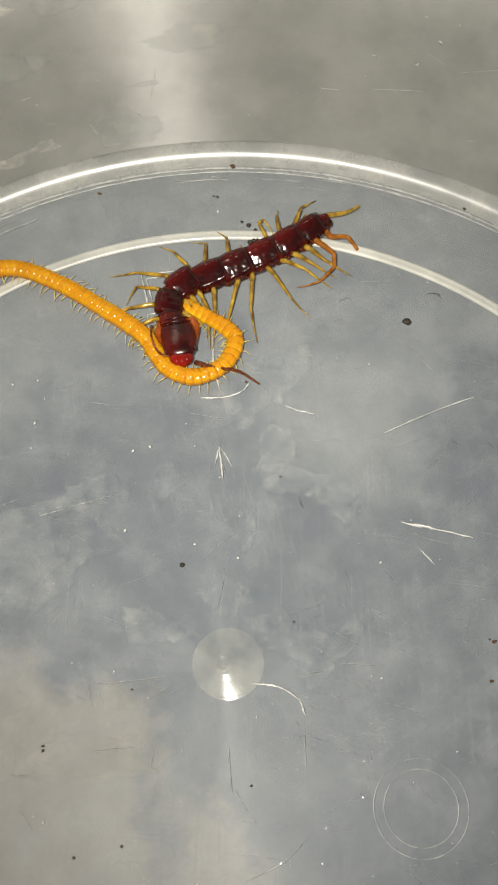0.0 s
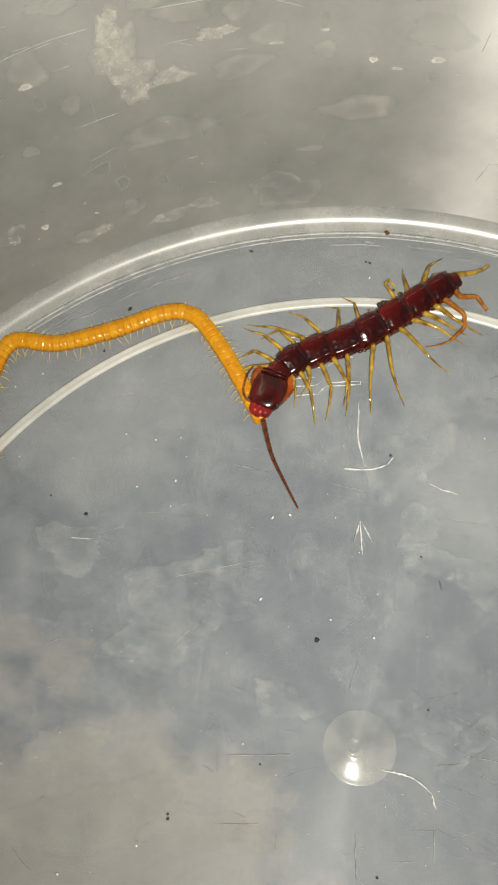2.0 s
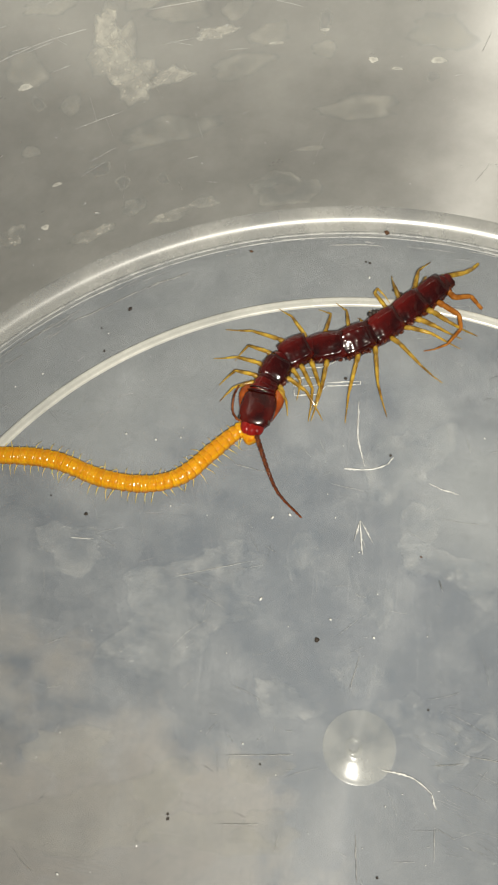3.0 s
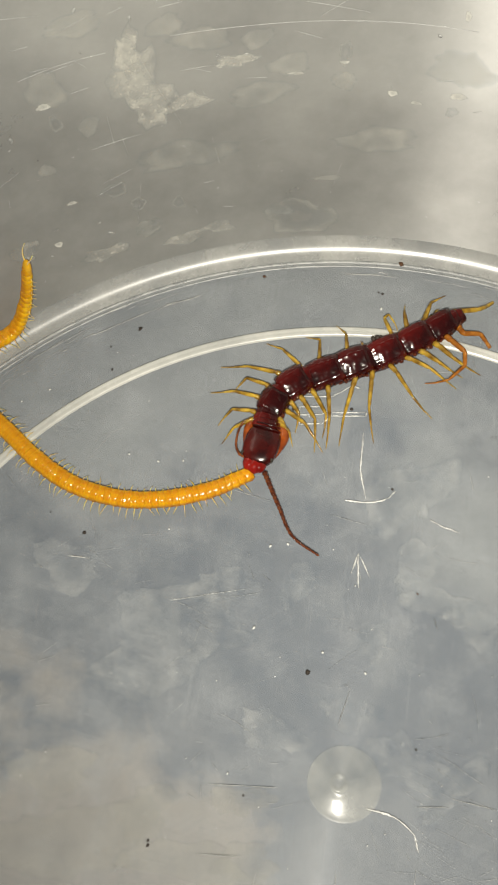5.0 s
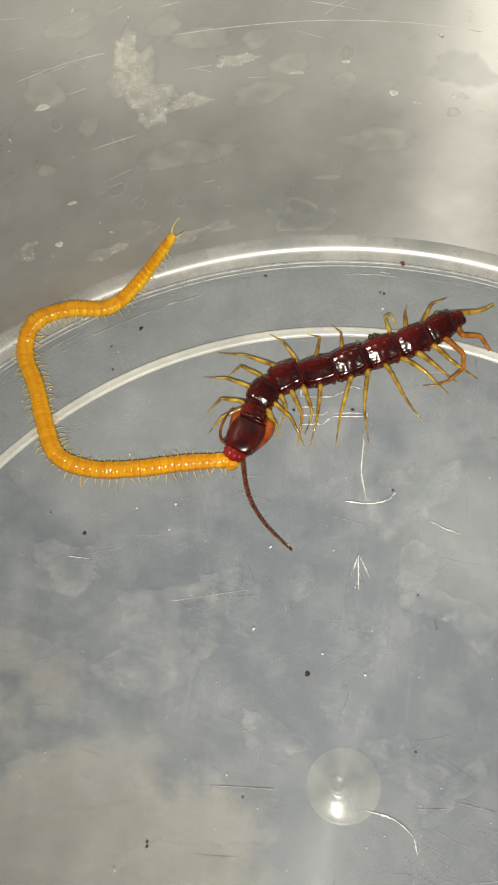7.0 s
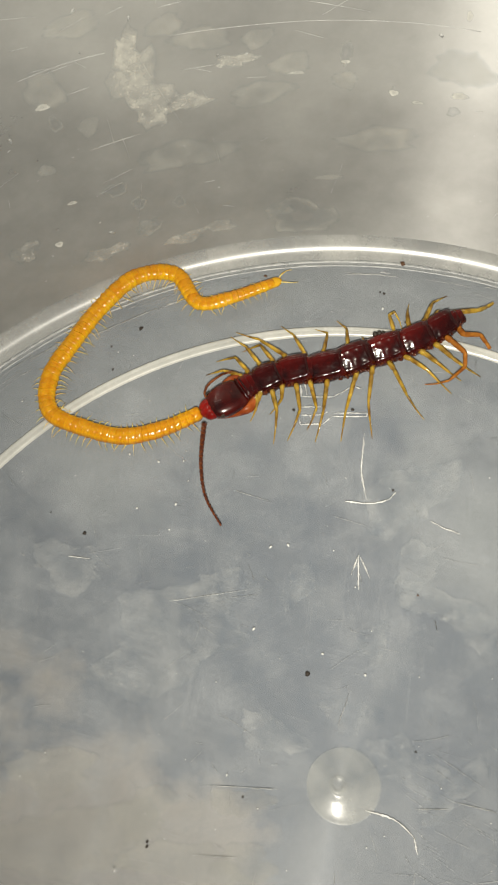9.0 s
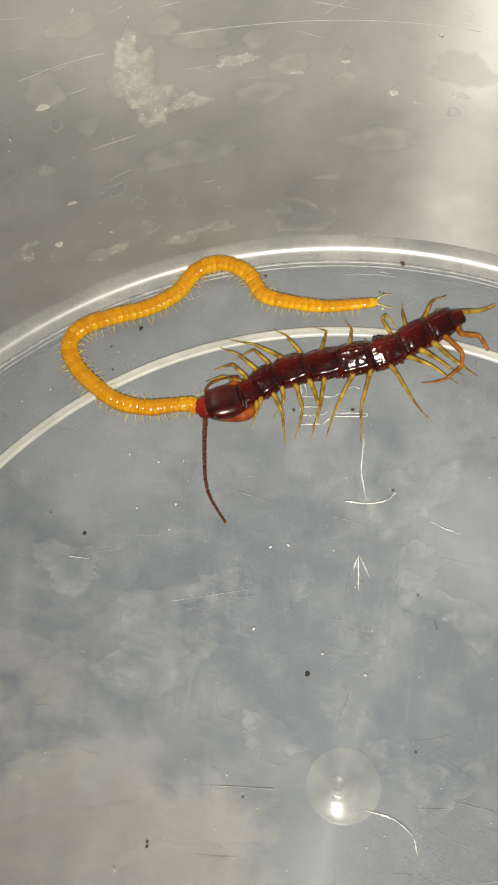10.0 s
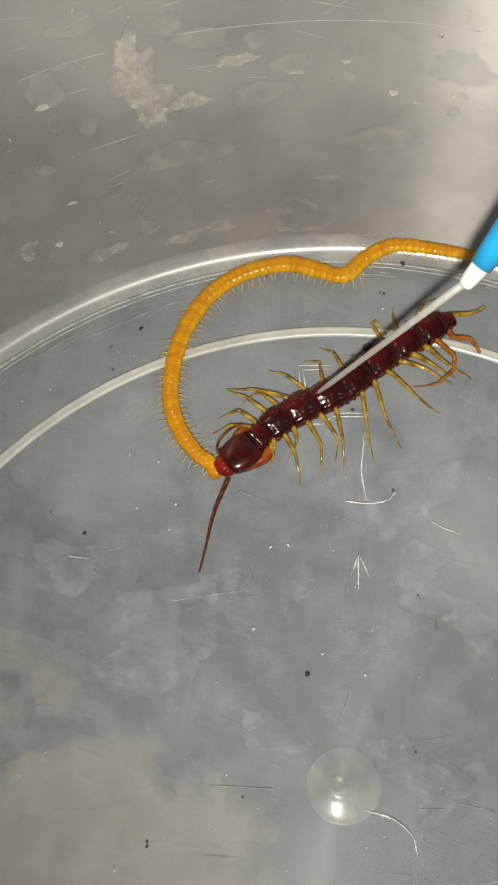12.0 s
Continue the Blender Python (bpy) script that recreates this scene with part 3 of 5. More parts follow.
def build_stains(tub):
    # angle, height, width and height of each mark
    crusts = [(-15.7, 26.52, 2.57, 4.25), (-15.5, 23.93, 3.64, 6.14), (-14.3, 20.90, 3.78, 4.39), (-11.5, 20.51, 3.83, 2.23), (-6.6, 23.94, 3.04, 1.51), (-10.0, 4.53, 3.26, 1.51),
             (-13.8, 3.91, 4.87, 1.39), (-22.4, 5.19, 4.24, 1.98), (-30.0, 9.63, 2.45, 2.97)]
    films = [(-12.3, 14.70, 8.83, 3.50), (-17.3, 6.66, 2.27, 2.12), (-25.2, 17.73, 1.67, 1.51), (-23.1, 25.61, 3.12, 4.18), (-3.3, 5.49, 2.45, 1.29), (-2.0, 23.01, 3.25, 2.57),
             (-4.7, 25.82, 2.65, 2.01), (12.9, 22.77, 4.94, 3.97), (-9.3, 26.56, 4.90, 2.36), (-12.2, 28.37, 2.86, 2.24), (-19.4, 30.44, 4.82, 2.08), (6.3, 14.42, 7.37, 3.03),
             (1.6, 9.58, 2.74, 0.78), (-4.7, 20.21, 5.64, 2.72), (-20.4, 20.68, 2.01, 2.15), (2.8, 21.02, 2.43, 1.78)]
    rings = [(-19.6, 12.69, 2.19, 1.92), (-17.7, 10.13, 1.59, 1.60), (-13.7, 8.94, 1.32, 1.54), (-17.3, 6.66, 2.42, 2.35), (-23.1, 22.08, 1.10, 1.64), (-1.2, 4.45, 7.18, 4.70),
             (2.8, 23.83, 1.08, 2.51), (12.7, 18.25, 1.04, 1.20)]
    limes = [(-23.7, 24.14, 1.39, 0.70), (-24.0, 13.00, 1.06, 0.49), (-1.4, 22.01, 1.56, 0.35), (2.8, 22.94, 0.75, 0.43), (7.2, 19.76, 1.05, 0.64), (9.4, 18.87, 1.19, 0.37),
             (13.0, 20.01, 1.36, 0.89), (-8.1, 23.60, 0.54, 0.50), (12.6, 27.85, 0.44, 1.12), (-26.6, 8.71, 0.94, 0.72)]
    spots = [(*m, kind) for kind, group in (("crust", crusts), ("film", films), ("ring", rings), ("lime", limes)) for m in group]
    for k, (a, z, w, h, kind) in enumerate(spots):
        mat = {"film": M_STAIN, "ring": M_STAIN, "crust": M_PATCH, "lime": M_LIME}[kind]
        wall_patch(tub, a, z, w, h, k, mat, kind == "ring", {"crust": "crusty beige lime film", "lime": "thick white lime spot"}.get(kind, ""), 1.5 if kind == "crust" else 1.0)
    for line in ([(-25.0, 27.27), (-21.3, 27.39), (-17.4, 27.23)], [(-12.0, 27.35), (-6.1, 27.12), (0.9, 27.00), (8.8, 26.79), (13.7, 26.56)], [(-15.2, 27.57), (-13.8, 23.00), (-12.2, 18.42)], [(-20.3, 27.64), (-19.3, 26.47)], [(-10.7, 23.95), (-8.9, 23.15)]):
        bm = bmesh.new()
        pts = smooth_line([Vector((math.radians(a) * 55.0, z, 0)) for a, z in line], 24)
        row = [Vector((wall_at(p.y, -0.02) * math.sin(p.x / 55.0), wall_at(p.y, -0.02) * math.cos(p.x / 55.0), p.y)) * MM for p in pts]
        tube(bm, row, [0.018 * MM] * 24, 5)
        part("scratch", bm, M_FAINT, tub, "long scratch on the side")
    rnd = random.Random(11)
    bm = bmesh.new()
    for k in range(130):
        a, z = math.radians(rnd.uniform(-60, 60)), rnd.uniform(4.5, 40)
        r = wall_at(z)
        s = rnd.choice((0.05, 0.07, 0.10, 0.16)) * rnd.uniform(0.7, 1.2) * MM
        bmesh.ops.create_icosphere(bm, subdivisions=1, radius=s, matrix=Matrix.Translation((r * math.sin(a) * MM, r * math.cos(a) * MM, z * MM)) @ Matrix.Rotation(-a, 4, "Z") @ Matrix.Rotation(rnd.uniform(0, 3), 4, "Y") @ Matrix.Diagonal((rnd.uniform(1, 3.5), 0.3, 1, 1)))
    for k in range(90):
        a, z = math.radians(rnd.uniform(-50, 50)), rnd.uniform(6, 36)
        ln, up = rnd.uniform(1.0, 6.0) * rnd.random() + 0.6, rnd.gauss(0, 0.25) if rnd.random() < 0.7 else rnd.uniform(1.2, 1.9)
        row = []
        for j in range(6):
            q = (j / 5 - 0.5) * ln
            zz = z + q * math.sin(up)
            r = wall_at(zz, -0.015)
            b = a + q * math.cos(up) / r
            row.append(Vector((r * math.sin(b), r * math.cos(b), zz)) * MM)
        tube(bm, row, [0.01 * MM] + [rnd.uniform(0.014, 0.03) * MM] * 4 + [0.008 * MM], 4)
    tagged(part("wall_wear", bm, M_FAINT, tub, "small white lime flecks on the side"), kind="stuff")


def build_specks():
    spots = [(-2.1, 8.96, 0.28, 0), (-21.71, 22.0, 0.24, 0), (-17.24, 43.07, 0.26, 0), (6.8, 46.0, 0.18, 0), (-4.85, 48.6, 0.2, 1), (8.9, 49.4, 0.34, 1), (-19.85, 38.64, 0.15, 0), (-20.1, 41.2, 0.12, 0)]
    spots += [(-15.31, -4.3, 0.15, 0), (-24.93, 24.11, 0.10, 0), (7.63, 15.45, 0.12, 1), (-7.67, -0.72, 0.12, 0), (22.16, 28.68, 0.5, 0), (22.42, -2.0, 0.22, 1), (22.1, -1.75, 0.14, 1), (6.42, 46.2, 0.14, 0),
             (30.65, 40.1, 0.2, 0), (0.71, -9.74, 0.14, 0), (-13.69, -12.62, 0.16, 1), (-9.94, -12.44, 0.16, 1), (-15.28, -3.94, 0.15, 0), (6.4, 2.47, 0.12, 0), (21.36, -5.09, 0.2, 1), (6.2, 25.2, 0.16, 0), (3.0, 33.4, 0.2, 0), (-2.5, 33.6, 0.2, 0), (9.29, 42.1, 0.3, 0), (9.86, 41.45, 0.22, 0), (8.7, 42.6, 0.2, 0)]
    for k, (x, y, s, kind) in enumerate(spots):
        s *= 0.66
        rnd = random.Random(100 + k)
        bm = bmesh.new()
        bmesh.ops.create_icosphere(bm, subdivisions=2, radius=s * MM)
        for v in bm.verts:
            v.co *= 1 + 0.45 * (noise.noise(v.co / (s * MM) * 1.4 + Vector((k, 0, 0))))
            v.co.z *= 0.6
        low = min(v.co.z for v in bm.verts)
        ob = part("dirt_speck", bm, M_BROWN if kind else M_DIRT)
        ob.matrix_world = Matrix.Translation((x * MM, y * MM, ground_height(math.hypot(x, y)) * MM - low * 0.9)) @ Matrix.Rotation(rnd.uniform(0, 6), 4, "Z") @ Matrix.Diagonal((rnd.uniform(1, 1.5), 1, 1, 1))
        tagged(ob, "small brown crumb of dirt lying in the tub" if kind else "tiny black crumb of dirt lying in the tub", "dirt speck", "specks of dirt in the tub")


def build_drops():
    spots = [(16.89, 31.57, 0.75), (25.1, 30.7, 0.75), (15.82, 29.58, 0.55), (6.24, -13.76, 0.6), (10.11, -9.32, 0.4), (9.44, -12.0, 0.5), (20.59, -4.4, 0.45), (19.18, -8.02, 0.4), (19.81, -8.26, 0.35), (15.11, 9.3, 0.5),
             (15.25, 7.99, 0.4), (23.26, 15.65, 0.5), (26.4, 14.81, 0.5), (5.3, -16.26, 0.35), (2.1, -15.71, 0.4), (15.5, -17.91, 0.35), (16.91, -18.43, 0.3), (13.35, -18.23, 0.35), (8.94, -17.76, 0.3), (17.17, -12.26, 0.3), (-18.0, -6.0, 0.3), (-17.2, -6.1, 0.25), (13.3, 22.5, 0.4), (11.9, 16.8, 0.3)]
    for k, (x, y, s) in enumerate(spots):
        bm = bmesh.new()
        ph = random.Random(k).uniform(0, 6)
        prof = [(s, 0.0), (s * 0.95, s * 0.032), (s * 0.82, s * 0.065), (s * 0.55, s * 0.095), (s * 0.28, s * 0.11), (0, s * 0.114)]
        lathe(bm, mm(prof), n=40)
        for v in bm.verts:
            a = math.atan2(v.co.y, v.co.x)
            v.co.x *= 1 + 0.12 * math.sin(2 * a + ph)
            v.co.y *= 1 + 0.12 * math.sin(3 * a + ph)
        ob = part("water_drop", bm, M_WATER)
        ob.location = (x * MM, y * MM, 0.005 * MM)
        tagged(ob, "small clear water drop lying on the tub base", "water drop", "water drops in the tub")


# ---------------------------------------------------------------- stone centipede
WEIGHTS = [68, 8, 9, 9, 32, 8, 40, 8, 46, 46, 8, 46, 6, 45, 6, 39, 11, 10]
WIDTHS = [3.3, 2.95, 2.9, 2.75, 3.0, 2.8, 3.15, 2.85, 3.1, 3.2, 2.95, 3.1, 2.85, 2.95, 2.7, 2.75, 2.2, 1.7]
BODY_LEN = 26.6
# each leg: thigh and shin, as (degrees towards the head, length in mm)
LEGS_LEFT = [((30, 1.3), (60, 1.2)), ((40, 1.0), (70, 1.0)), ((11, 2.4), (27, 3.0)), ((20, 1.6), (60, 1.6)), ((5, 2.9), (32, 3.0)), ((-6, 3.0), (28, 2.1)), ((17, 3.4), (24, 2.9)),
             ((37, 4.3), (28, 2.8)), ((29, 4.0), (15, 3.3)), ((-5, 4.1), (-21, 2.5)), ((-32, 2.7), (-31, 3.0)), ((-20, 2.2), (-34, 2.6)), ((-11, 2.5), (-31, 3.0)), ((-6, 2.6), (33, 1.4), (81, 1.9), (116, 2.2)), ((8, 1.1), (-66, 1.7), (-13, 1.5))]
LEGS_RIGHT = [((38, 2.2), (58, 1.7)), ((9, 2.4), (59, 1.9)), ((13, 2.9), (20, 2.3)), ((14, 2.7), (77, 1.8)), ((42, 3.8), (50, 2.7)), ((20, 3.0), (34, 1.9)), ((-23, 2.7), (40, 1.5)),
             ((-19, 2.3), (12, 1.7)), ((-15, 0.9), (-10, 0.6)), ((-15, 0.9), (-10, 0.6)), ((-4, 2.3), (-63, 0.8), (-163, 1.7)), ((-24, 2.0), (-34, 1.7)), ((-52, 2.8), (-78, 2.1)), ((-50, 1.1), (-60, 0.8)), ((-115, 2.9), (-86, 2.3))]


def oval(x, w, h, z=0.0, n=16, flat=1.0, square=0.9):
    ring = []
    for k in range(n):
        a = math.tau * k / n
        c, s = math.cos(a), math.sin(a)
        ring.append(Vector((x, math.copysign(abs(c) ** 0.85, c) * w / 2, z + math.copysign(abs(s) ** square, s) * h / 2 * (flat if s < 0 else 1.0))) * MM)
    return ring


def trunk_mesh(length, w):
    bm = bmesh.new()
    h = w * 0.40
    xs = [(-0.62, 0.70), (-0.5, 0.84), (-0.2, 0.92), (0.2, 0.92), (0.5, 0.82), (0.62, 0.66)]
    loft(bm, [oval(x * length, w * 0.92 * q, h * q, -0.11 * w) for x, q in xs])
    rnd = random.Random(int(w * 1000 + length * 977))
    for s in (1, -1):
        for k in range(18 if length > 1.0 else 6):
            bmesh.ops.create_icosphere(bm, subdivisions=2, radius=rnd.uniform(0.08, 0.20) * MM, matrix=Matrix.Translation((rnd.uniform(-0.5, 0.5) * length * MM, s * w * rnd.uniform(0.38, 0.47) * MM, rnd.uniform(-0.16, -0.02) * w * MM)))
    return bm


def tergite_mesh(length, w):
    """A shiny back plate with a turned-up rim along its rear and side edges."""
    bm = bmesh.new()
    cols, lines = 33, 9
    top = []
    for i in range(lines):
        u = i / (lines - 1)
        x = (0.54 - 1.14 * u) * length
        wide = w * (0.80 + 0.21 * math.sin(math.pi * min(1, 0.15 + 0.75 * u)) - (0.05 if i == lines - 1 else 0))
        row = []
        for k in range(cols):
            v = 2 * k / (cols - 1) - 1
            y = v * wide / 2
            z = w * 0.24 * max(1 - abs(v) ** 3, 0.0) ** 0.7 - w * 0.03
            z += 0.026 * w * math.exp(-((abs(v) - 0.62) / 0.15) ** 2)
            z += 0.026 * w * math.sin(math.pi * u) * (1 - v * v)
            if i >= lines - 2:
                z += 0.014 * w
            xx = x - (0.10 * length * abs(v) ** 3 if i == lines - 1 else 0)
            row.append(Vector((xx, y, z)) * MM)
        top.append(row)
    for i, row in enumerate(top):
        u = i / (lines - 1)
        for p in row:
            p.z -= 0.012 * w * (u < 0.1) * MM
    at = Vector((w * 7.0, length * 5.0, 0.0))
    for row in top:
        for p in row:
            p.z += 0.007 * w * MM * noise.noise(p / (0.55 * MM) + at)
    up = [[bm.verts.new(p) for p in r] for r in top]
    lo = [[bm.verts.new(p - Vector((0, 0, 0.09 * MM))) for p in r] for r in top]
    for i in range(lines - 1):
        for k in range(cols - 1):
            bm.faces.new((up[i][k], up[i][k + 1], up[i + 1][k + 1], up[i + 1][k]))
            bm.faces.new((lo[i][k], lo[i + 1][k], lo[i + 1][k + 1], lo[i][k + 1]))
    for i in range(lines - 1):
        bm.faces.new((up[i][0], up[i + 1][0], lo[i + 1][0], lo[i][0]))
        bm.faces.new((up[i][-1], lo[i][-1], lo[i + 1][-1], up[i + 1][-1]))
    for k in range(cols - 1):
        bm.faces.new((up[0][k], lo[0][k], lo[0][k + 1], up[0][k + 1]))
        bm.faces.new((up[-1][k], up[-1][k + 1], lo[-1][k + 1], lo[-1][k]))
    return bm


def leg_mesh(w, side, legs, arch, thick, taper=1.12):
    """Jointed leg: legs is a list of (degrees towards the head, length in mm), hip first; it arches up and comes down."""
    bm = bmesh.new()
    p = Vector((0, side * w * 0.38, -0.12 * w))
    joints = [p]
    total = sum(ln for _, ln in legs)
    run = 0.0
    for deg, ln in legs:
        a = math.radians(deg)
        p = p + Vector((math.sin(a), side * math.cos(a), 0)) * ln
        run += ln
        f = run / total
        p.z = -0.12 * w * (1 - f) + arch * math.sin(math.pi * min(f * 1.15, 1.0)) - 1.12 * max(0.0, f - 0.25) / 0.75
        joints.append(p.copy())
    pts, rad, run = [], [], 0.0
    for a, b in zip(joints, joints[1:]):
        ln = (b - a).length
        for t, f in ((0.0, 0.70), (0.12, 0.98), (0.5, 1.0), (0.85, 1.04), (0.96, 0.84)):
            pts.append(a.lerp(b, t) * MM)
            g = min((run + t * ln) / total, 1.0)
            rad.append(thick * f * (1.30 - taper * g) * MM)
        run += ln
    pts.append(joints[-1] * MM)
    rad.append(0.02 * MM)
    return tube(bm, pts, rad, 8)


def head_mesh(length, w):
    bm = bmesh.new()
    prof = [(-0.50, 0.62, 0.45), (-0.47, 0.76, 0.66), (-0.36, 0.93, 0.90), (-0.18, 1.0, 1.0), (0.02, 1.0, 1.0), (0.18, 0.95, 0.97), (0.30, 0.86, 0.90), (0.39, 0.72, 0.78), (0.44, 0.56, 0.60), (0.47, 0.30, 0.32)]
    loft(bm, [oval(x * length, w * a, w * 0.48 * b, 0.02, 28, square=0.80) for x, a, b in prof])
    # a raised rim along the rear edge of the shield
    for x, a in ((-0.43, 0.80), (-0.52, 0.72)):
        tube(bm, [Vector((x * length - 0.10 * v * v, v * w * a / 2, w * 0.245 * math.sqrt(max(1.0 - (0.94 * v) ** 2, 0.0)) + 0.03)) * MM for v in [k / 10 - 1 for k in range(21)]], 0.085 * MM, 8)
    return bm


def jaw_mesh(side, length, w):
    """A stout curved venom claw along the side of the head."""
    bm = bmesh.new()
    pts = [(-0.66, 0.24, -0.16), (-0.58, 0.42, -0.13), (-0.42, 0.49, -0.12), (-0.22, 0.47, -0.14), (0.04, 0.40, -0.17), (0.28, 0.30, -0.20), (0.44, 0.18, -0.24)]
    pts = smooth_line([Vector((x * length, side * y * w, z * w)) * MM for x, y, z in pts], 14)
    rad = [0.26, 0.38, 0.46, 0.50, 0.50, 0.47, 0.42, 0.37, 0.32, 0.27, 0.22, 0.16, 0.10, 0.03]
    return tube(bm, pts, [r * MM * w / 3.0 for r in rad], 10)


def build_predator():
    thing = empty("stone_centipede")
    tagged(thing, "glossy dark red-brown stone centipede with amber legs, biting its prey", "centipede")
    # the mouth takes up the first stretch
    total, at, segs = sum(WEIGHTS) + 14.0, 14.0, []
    for i, (wt, w) in enumerate(zip(WEIGHTS, WIDTHS)):
        length = BODY_LEN * wt / total
        mid = (at + wt / 2) / total
        at += wt
        if i == 0:
            seg = part("head", head_mesh(length * 0.98, w), M_HEAD, thing, "shiny dark red rounded head shield")
            for s in (1, -1):
                part("venom_claw", jaw_mesh(s, length, w), M_JAW, seg, "orange-brown curved venom claw")
            bm = bmesh.new()
            for dy, dz, q in ((-0.50, -0.02, 1.30), (0.45, -0.06, 1.25), (-0.02, -0.12, 1.55)):
                bmesh.ops.create_icosphere(bm, subdivisions=3, radius=1.0, matrix=Matrix.Translation((length * 0.43 * MM, dy * MM, dz * MM)) @ Matrix.Diagonal((0.66 * q * MM, 0.50 * q * MM, 0.42 * q * MM, 1)))
            part("mouth", bm, M_MOUTH, seg, "bright red mouthparts gripping the prey")
            bm = bmesh.new()
            pts = smooth_line([Vector(p) * MM for p in ((length * 0.36, -0.85, 0.15), (length * 0.34, -1.6, 0.25), (length * 0.14, -2.2, 0.25), (-length * 0.25, -2.45, 0.1), (-length * 0.55, -2.3, -0.1))], 19)
            tube(bm, pts, [(0.15 if k % 2 else 0.11) * (1 - 0.015 * k) * MM for k in range(19)], 8)
            part("short_antenna", bm, M_ANT, seg, "curled brown beaded antenna")
            for s in (1, -1):
                bm = bmesh.new()
                for k in range(5):
                    bmesh.ops.create_icosphere(bm, subdivisions=1, radius=0.11 * MM, matrix=Matrix.Translation(((length * 0.26 + 0.14 * (k % 3)) * MM, s * (1.42 - 0.05 * (k // 3)) * MM, (0.28 + 0.12 * (k // 3)) * MM)))
                part("eye_cluster", bm, M_DIRT, seg, "tiny black clustered eye")
        else:
            seg = part("trunk_segment", trunk_mesh(length, w * 0.97), M_PLEURA, thing)
            long = wt > 12
            plate = part("back_plate", tergite_mesh(length * 1.04 if long else length + 0.25, w * (0.97 if long else 0.88)), M_BODY, seg, "glossy dark red back plate")
            plate.matrix_basis = pose(0, 0, 0.0 if long else -0.08 * MM, -23 if i > 8 else -16, 8 if long else 4, 0)
            if i == 11:
                bm = bmesh.new()
                for dx, dy, r in ((0.0, 0.0, 0.26), (0.42, -0.05, 0.24), (-0.35, 0.06, 0.17)):
                    bmesh.ops.create_icosphere(bm, subdivisions=2, radius=r * MM, matrix=Matrix.Translation((dx * MM, (-w * 0.50 + dy) * MM, 0.42 * MM)))
                part("stuck_crumb", bm, M_DIRT, seg, "black crumb stuck to its side")
            leg = i - 2
            if 0 <= leg < 15:
                for s in (1, -1):
                    rnd = random.Random(40 + leg * 2 + (s > 0))
                    way = [(d + rnd.uniform(-2, 2), ln) for d, ln in (LEGS_LEFT if s > 0 else LEGS_RIGHT)[leg]]
                    # a short hip before the thigh, a thin foot at the end
                    (d0, l0), (d1, l1) = way[0], way[-1]
                    way = [(d0, l0 * 0.28), (d0, l0 * 0.72)] + way[1:-1] + [(d1, l1 * 0.55), (d1 + (d1 - way[-2][0]) * 0.2, l1 * 0.45)]
                    part("leg", leg_mesh(w, s, way, rnd.uniform(0.35, 0.6), 0.215 if leg < 11 else 0.25, 0.6 if leg == 14 else 1.12), M_LEG if leg < 13 or s < 0 else M_REAR, seg)
        segs.append((seg, mid))
    # long antenna in rigid beaded lengths
    ants, k_n = [], 9
    ant_len = 10.0
    for k in range(k_n):
        bm = bmesh.new()
        ln = ant_len / k_n
        pts, rad = [], []
        for j in range(13):
            x = (-0.5 + j / 12) * ln * 1.03
            r = 0.27 * (1 - 0.62 * (k + j / 12) / k_n)
            pts.append(Vector((x, 0, 0)) * MM)
            rad.append(r * (0.60, 0.93, 1.0, 0.93)[j % 4] * MM)
        tube(bm, pts, rad, 10)
        ants.append((part("antenna_section", bm, M_ANT, thing, "brown beaded antenna length"), (k + 0.5) / k_n))
    return thing, segs, ants


# ---------------------------------------------------------------- soil centipede
WORM_N = 78


def worm_radius(f):
    r = 0.84 - 0.07 * abs(f - 0.45) * 2
    if f < 0.10:
        r *= 0.86 + 1.4 * f
    if f > 0.72:
        r *= 1 - 0.32 * ((f - 0.72) / 0.28) ** 1.5
    return r


